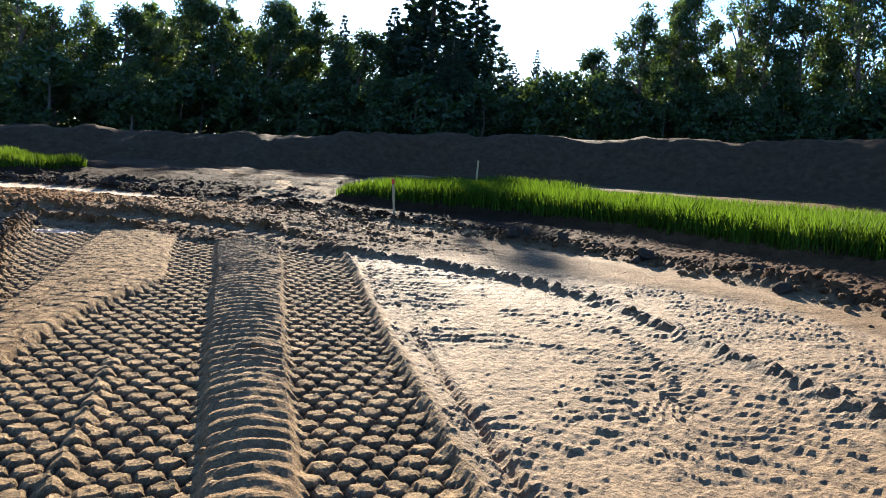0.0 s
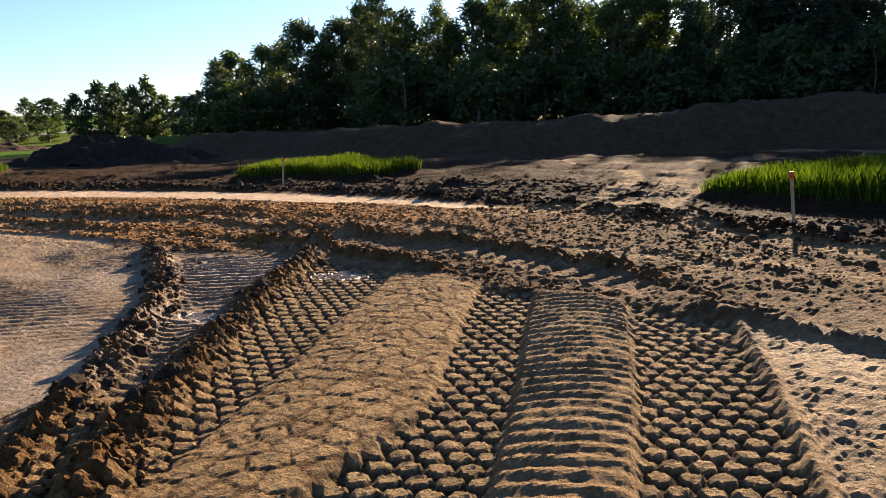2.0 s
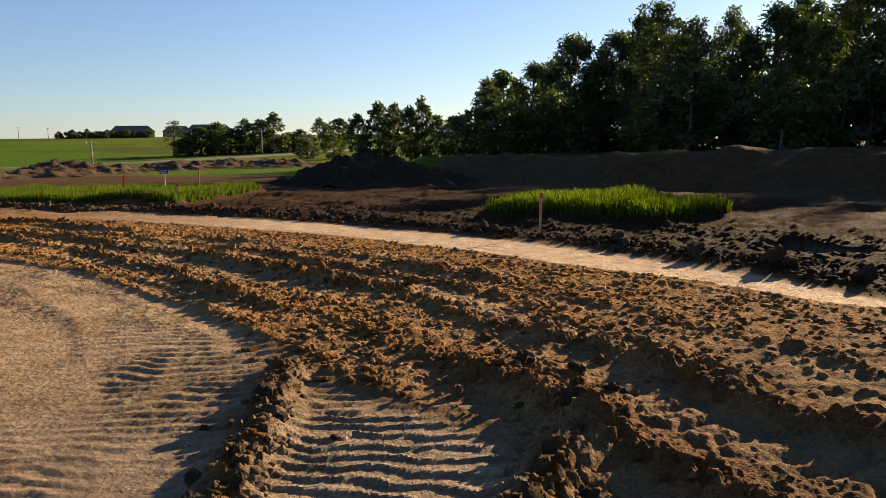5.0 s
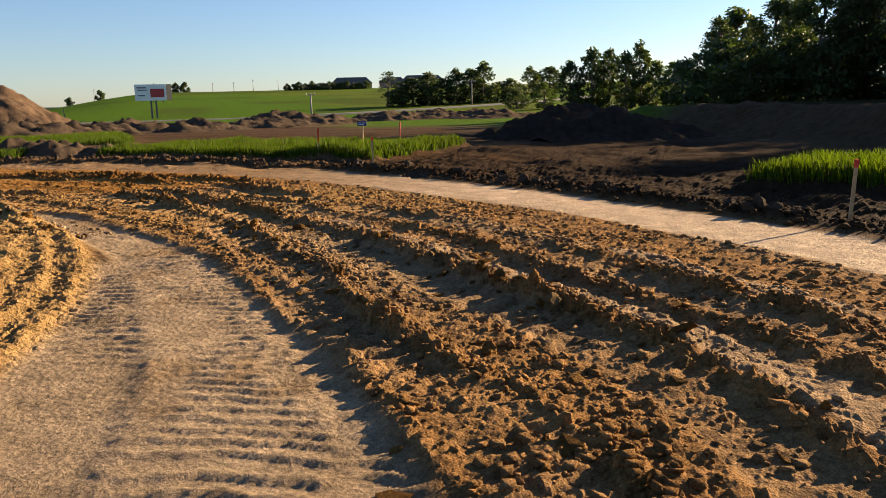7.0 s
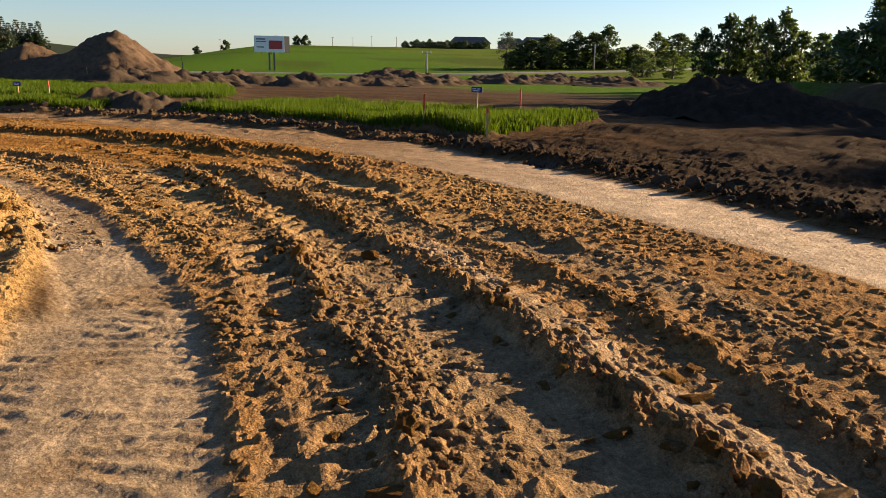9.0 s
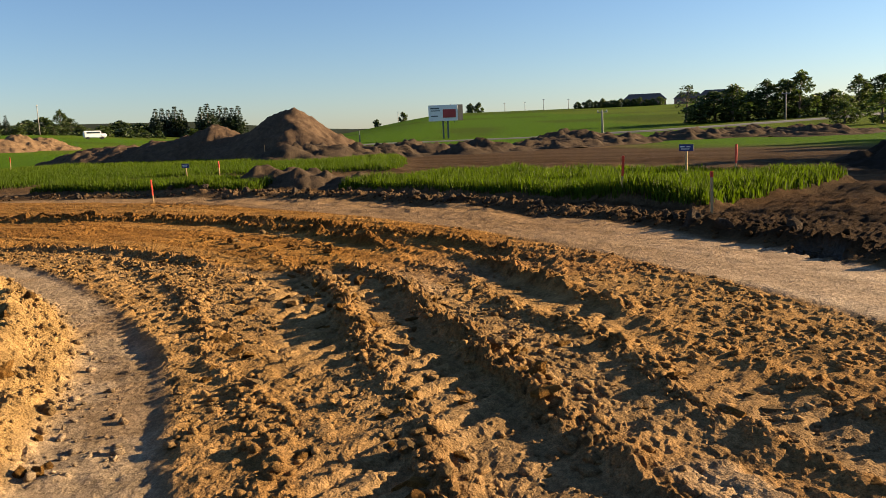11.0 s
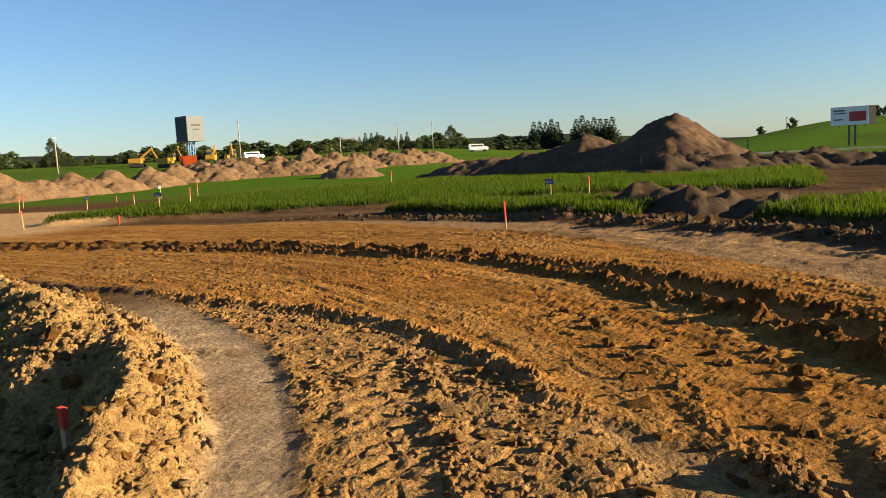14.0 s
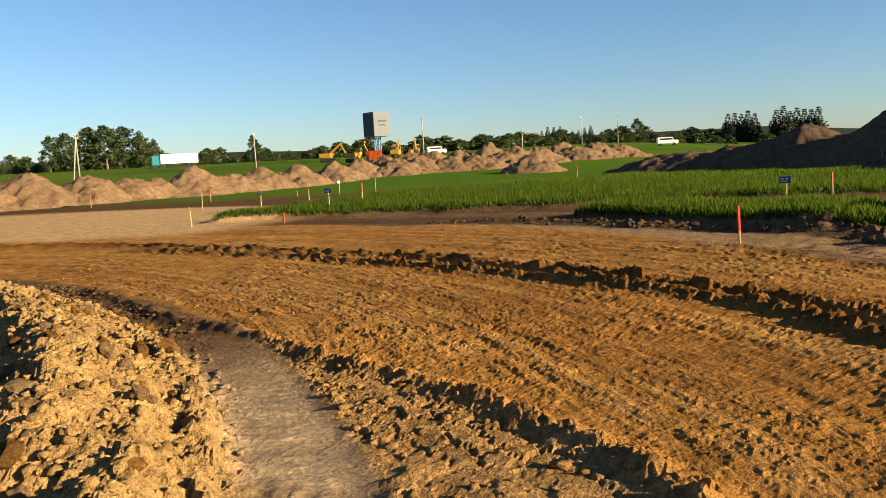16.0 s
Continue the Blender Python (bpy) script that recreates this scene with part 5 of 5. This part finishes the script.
def lorry():
    x, y = from_eye(-22.8, 11.2, 137.6, 225)
    ob = empty("lorry", x, y, ground_z(x, y) + 0.02, 137.6 + 183)
    part("trailer", boxes([((-1.2, 0, 2.35), (9.6, 2.5, 2.5))], 0.06), WHITE, ob, "white box trailer")
    cab = part("cab", boxes([((4.9, 0, 2.0), (2.0, 2.4, 2.7))], 0.2), simple("teal_paint", (0.02, 0.16, 0.20), 0.4, 0.1, 2), ob, "teal driver's cab")
    part("windscreen", boxes([((5.86, 0, 2.6), (0.12, 2.1, 0.8))], 0.03), GLASS, cab)
    part("chassis", boxes([((0, 0, 0.85), (11.2, 1.2, 0.3))]), DARK_METAL, ob)
    for dx in (-4.9, -3.6, 2.9, 5.0):
        for dy in (-1.05, 1.05):
            part("wheel", rod((dx, dy - 0.15, 0.5), (dx, dy + 0.15, 0.5), 0.5, 0.5, 16), RUBBER, ob)
    tagged(ob, "white box lorry with a teal cab on the far road", "lorry", "vehicles on the far road")
    for yaw, d in ((103.2, 205), (119.4, 205)):
        x, y = from_eye(-22.8, 11.2, yaw, d)
        v = empty("van", x, y, ground_z(x, y), yaw + 8)
        part("body", boxes([((-0.5, 0, 1.25), (4.0, 1.9, 1.7))], 0.2), WHITE, v)
        part("bonnet", boxes([((2.0, 0, 0.9), (1.4, 1.85, 0.95))], 0.2), WHITE, v)
        part("window", boxes([((-0.3, 0, 1.65), (3.2, 1.94, 0.5))], 0.05), GLASS, v, "dark side windows")
        for dx in (-1.6, 1.7):
            for dy in (-0.85, 0.85):
                part("wheel", rod((dx, dy - 0.1, 0.33), (dx, dy + 0.1, 0.33), 0.34, 0.34, 14), RUBBER, v)
        tagged(v, "small white van parked by the site", "van", "vehicles on the far road")


def pole(x, y, tall, label, arms=1, brace=False):
    ob = empty("utility_pole", x, y, ground_z(x, y), 30)
    part("mast", rod((0, 0, -0.3), (0, 0, tall), 0.16, 0.10), CONCRETE, ob, "", True)
    for k in range(arms):
        part("crossarm", boxes([((0, 0, tall - 0.3 - 0.7 * k), (1.7, 0.1, 0.12))]), CONCRETE, ob)
        for dx in (-0.75, 0.75):
            part("insulator", rod((dx, 0, tall - 0.24 - 0.7 * k), (dx, 0, tall - 0.02 - 0.7 * k), 0.05, 0.04), WHITE, ob)
    if brace:
        part("brace", rod((2.4, 0, -0.3), (0.1, 0, tall - 1.0), 0.14, 0.1), CONCRETE, ob, "", True)
    return tagged(ob, label, "utility pole", "utility poles")


def house(x, y, turn, long, deep, wall, rise, label):
    ob = empty("house", x, y, ground_z(x, y) - 0.1, turn)
    part("wall", boxes([((0, 0, wall / 2), (long, deep, wall))]), BRICK_WALL, ob)
    bm = bmesh.new()
    e = 0.5
    v = [bm.verts.new(p) for p in ((-long / 2 - e, -deep / 2 - e, wall), (long / 2 + e, -deep / 2 - e, wall), (long / 2 + e, deep / 2 + e, wall), (-long / 2 - e, deep / 2 + e, wall), (-long / 2 + deep * 0.3, 0, wall + rise), (long / 2 - deep * 0.3, 0, wall + rise))]
    for f in ((0, 1, 5, 4), (2, 3, 4, 5), (1, 2, 5), (3, 0, 4), (3, 2, 1, 0)):
        bm.faces.new([v[i] for i in f])
    part("roof", bm, ROOF, ob)
    for k in range(max(2, int(long / 4))):
        w = part("window", boxes([((-long / 2 + 2 + 4 * k, -deep / 2 - 0.03, wall * 0.55), (1.3, 0.08, 1.1))]), WHITE, ob)
        part("pane", boxes([((-long / 2 + 2 + 4 * k, -deep / 2 - 0.08, wall * 0.55), (1.1, 0.03, 0.9))]), GLASS, w)
    return tagged(ob, label, "house", "houses in the distance")


def far_road():
    """A tarred country road at the foot of the hill."""
    way = [from_eye(-6.9, 10.5, yaw, d) for yaw, d in ((100, 118), (92, 122), (82, 128), (74, 133), (66, 140), (60, 150), (54, 165), (50, 185), (46, 215))]
    pts = []
    for (xa, ya), (xb, yb) in zip(way, way[1:]):
        pts += [(xa + (xb - xa) * q / 12, ya + (yb - ya) * q / 12) for q in range(12)]
    verts, faces = [], []
    for k, (x, y) in enumerate(pts):
        x2, y2 = pts[min(k + 1, len(pts) - 1)]
        x1, y1 = pts[max(k - 1, 0)]
        d = math.hypot(x2 - x1, y2 - y1)
        nx, ny = (y1 - y2) / d, (x2 - x1) / d
        for s in (-2.2, 2.2):
            verts.append((x + nx * s, y + ny * s, ground_z(x, y) + 0.15))
            verts.append((x + nx * s * 1.6, y + ny * s * 1.6, ground_z(x, y) - 0.8))
        if k:
            a, b = 4 * (k - 1), 4 * k
            faces += [(a, b, b + 2, a + 2), (a + 1, b + 1, b, a), (a + 2, b + 2, b + 3, a + 3)]
    tagged(link_mesh("road", verts, faces, ASPHALT), "grey tarred country road on a low bank", "road", kind="structure")


billboard()
sign_tower()
for yaw, d, turn, reach in ((121.0, 176, 40, 1.0), (122.3, 182, 200, 0.9), (127.2, 185, 110, 1.0), (125.3, 168, 90, 0.8)):
    ex, ey = from_eye(-22.8, 11.2, yaw, d)
    excavator(ex, ey, turn, YELLOW, "yellow crawler excavator behind the soil heaps", reach)
sx, sy = from_eye(-22.8, 11.2, 123.9, 150)
skip(sx, sy, 40)
lorry()
for yaw, d, tall, brace in ((143.6, 150, 8.2, True), (132.2, 165, 7.0, False), (120.3, 180, 9.5, False), (113.2, 190, 5.0, False), (106.5, 260, 9.0, False), (109.0, 240, 8.0, False)):
    ux, uy = from_eye(-22.8, 11.2, yaw, d)
    pole(ux, uy, tall, "weathered pole of an overhead line with a braced foot" if brace else "weathered pole of an overhead line", 2 if brace else 1, brace)
for yaw, d, tall in ((82.5, 420, 5.5), (78.8, 420, 5.0), (75.0, 425, 4.5), (72.3, 420, 5.5), (70.6, 420, 5.0), (68.4, 118, 3.6), (73.6, 424, 4.5), (57.0, 165, 5.0)):
    ux, uy = from_eye(-6.9, 10.5, yaw, d)
    pole(ux, uy, tall, "slender pole of an overhead line on the hill")
for yaw, d, turn, size, text in ((65.5, 410, 66, (20, 9, 2.6, 3.2), "long low house with a dark hipped roof"), (62.6, 430, 62, (14, 9, 2.6, 3.0), "brick farmhouse with a dark roof"), (60.5, 420, 62, (22, 10, 3.0, 3.2), "farm building half hidden by trees")):
    ux, uy = from_eye(-6.9, 10.5, yaw, d)
    house(ux, uy, turn, *size, text)
for yaw, d, turn in ((112.6, 420, 120), (131.2, 900, 120)):
    ux, uy = from_eye(-22.8, 11.2, yaw, d)
    house(ux, uy, turn, 11, 8, 4.5, 3.0, "small farmhouse among trees across the fields")
far_road()


# ---- broken crust and loose lumps on the ground, one by one ----
def crust_plate(seed, tone):
    g = np.random.default_rng(seed)
    n = int(g.integers(5, 8))
    an = np.sort(g.uniform(0, 2 * np.pi, n) * 0.35 + np.arange(n) * 2 * np.pi / n)
    rad = g.uniform(0.65, 1.15, n)
    ring = np.stack([np.cos(an) * rad, np.sin(an) * rad * 0.75], 1)
    up = np.concatenate([ring * 0.93, 0.13 + g.uniform(-0.05, 0.05, (n, 1))], 1)
    low = np.concatenate([ring, -0.13 + g.uniform(-0.05, 0.05, (n, 1))], 1)
    mid = np.array([[g.uniform(-0.1, 0.1), g.uniform(-0.1, 0.1), 0.19]])
    verts = np.concatenate([up, low, mid])
    faces = [(k, (k + 1) % n, 2 * n) for k in range(n)] + [(n + k, n + (k + 1) % n, (k + 1) % n, k) for k in range(n)] + [tuple(n + k for k in reversed(range(n)))]
    return soil_piece("crust_plate", verts, faces, tone)


def soil_piece(name, verts, faces, tone):
    me = bpy.data.meshes.new(name)
    me.from_pydata([tuple(v) for v in verts], [], faces)
    at = me.attributes.new("soil", "FLOAT_COLOR", "POINT")
    at.data.foreach_set("color", np.tile(np.array((*tone, 1.0), dtype=np.float32), len(verts)))
    me.materials.append(SOIL)
    return me


def lump(seed, tone):
    g = np.random.default_rng(seed)
    bm = bmesh.new()
    bmesh.ops.create_icosphere(bm, subdivisions=2, radius=1.0)
    for v in bm.verts:
        k = 1 + 0.55 * (noise.noise(v.co * 1.7 + Vector((seed, 0, 0)))) + 0.3 * noise.noise(v.co * 4.1 + Vector((0, seed, 0)))
        v.co = Vector((v.co.x * 1.15, v.co.y * 0.9, v.co.z * 0.72)) * k
    verts = [tuple(v.co) for v in bm.verts]
    faces = [tuple(v.index for v in f.verts) for f in bm.faces]
    bm.free()
    return soil_piece("soil_lump", verts, faces, tone)


TONES = ((0.235, 0.120, 0.034), (0.165, 0.085, 0.026), (0.235, 0.150, 0.070))
PLATES = [crust_plate(100 + k, TONES[k % 3]) for k in range(9)]
LUMPS = [lump(200 + k, TONES[k % 3]) for k in range(6)]
DARK_LUMPS = [lump(300 + k, (0.08, 0.06, 0.043)) for k in range(3)]


def scatter(name, meshes, count, places, smallest, largest, flat, seed):
    """Loose pieces of the ground's own soil, lying on it."""
    g = np.random.default_rng(seed)
    for k in range(count):
        r, a = places(g)
        x, y = spot(r, a)
        s = smallest + (largest - smallest) * g.uniform() ** 2.2
        ob = new(name, meshes[int(g.integers(len(meshes)))])
        ob.parent = ground
        ob.matrix_local = pose(x, y, ground_z(x, y) + s * (0.06 if flat else 0.25), g.normal(0, 16 if flat else 40), g.normal(0, 16 if flat else 40), g.uniform(0, 360)) @ Matrix.Diagonal((s, s, s, 1))


def on_ridge(g):
    a = g.uniform(60, 132)
    if g.uniform() < 0.5:
        r = np.interp(a, [60, 68, 77, 90, 97, 106, 111, 119, 134], [17.3, 16.8, 16.25, 16.2, 16.6, 17.05, 17.4, 17.9, 19.2])
    else:
        r = np.interp(a, [55, 68, 77, 90, 97, 106, 112, 122, 133], [18.9, 17.95, 17.5, 17.25, 17.45, 17.8, 18.1, 18.9, 20.1])
    return float(r) + g.normal(0, 0.16), a


def on_silt_ridge(g):
    a = g.uniform(41, 64)
    return float(np.interp(a, [38, 43, 48, 54, 64, 67], [14.35, 14.5, 14.8, 15.2, 15.8, 16.1]) if g.uniform() < 0.6 else np.interp(a, [38, 41, 46, 51, 58, 60], [14.8, 14.9, 15.3, 15.9, 17.2, 17.6])) + g.normal(0, 0.13), a


def on_outer_lip(g):
    a = g.uniform(30, 166)
    return float(stripe_far(a)) + 0.55 + g.normal(0, 0.25), a


scatter("crust_plate", PLATES, 290, lambda g: (g.uniform(15.7, 18.8), g.uniform(62, 128)), 0.035, 0.13, True, 71)
scatter("soil_lump", LUMPS, 160, on_ridge, 0.022, 0.075, False, 72)
scatter("soil_lump", LUMPS, 110, lambda g: (g.uniform(13.7, 14.9), g.uniform(100, 152)), 0.025, 0.085, False, 73)
scatter("earth_lump", DARK_LUMPS, 120, on_silt_ridge, 0.022, 0.065, False, 74)
scatter("earth_lump", DARK_LUMPS, 160, on_outer_lip, 0.04, 0.13, False, 75)
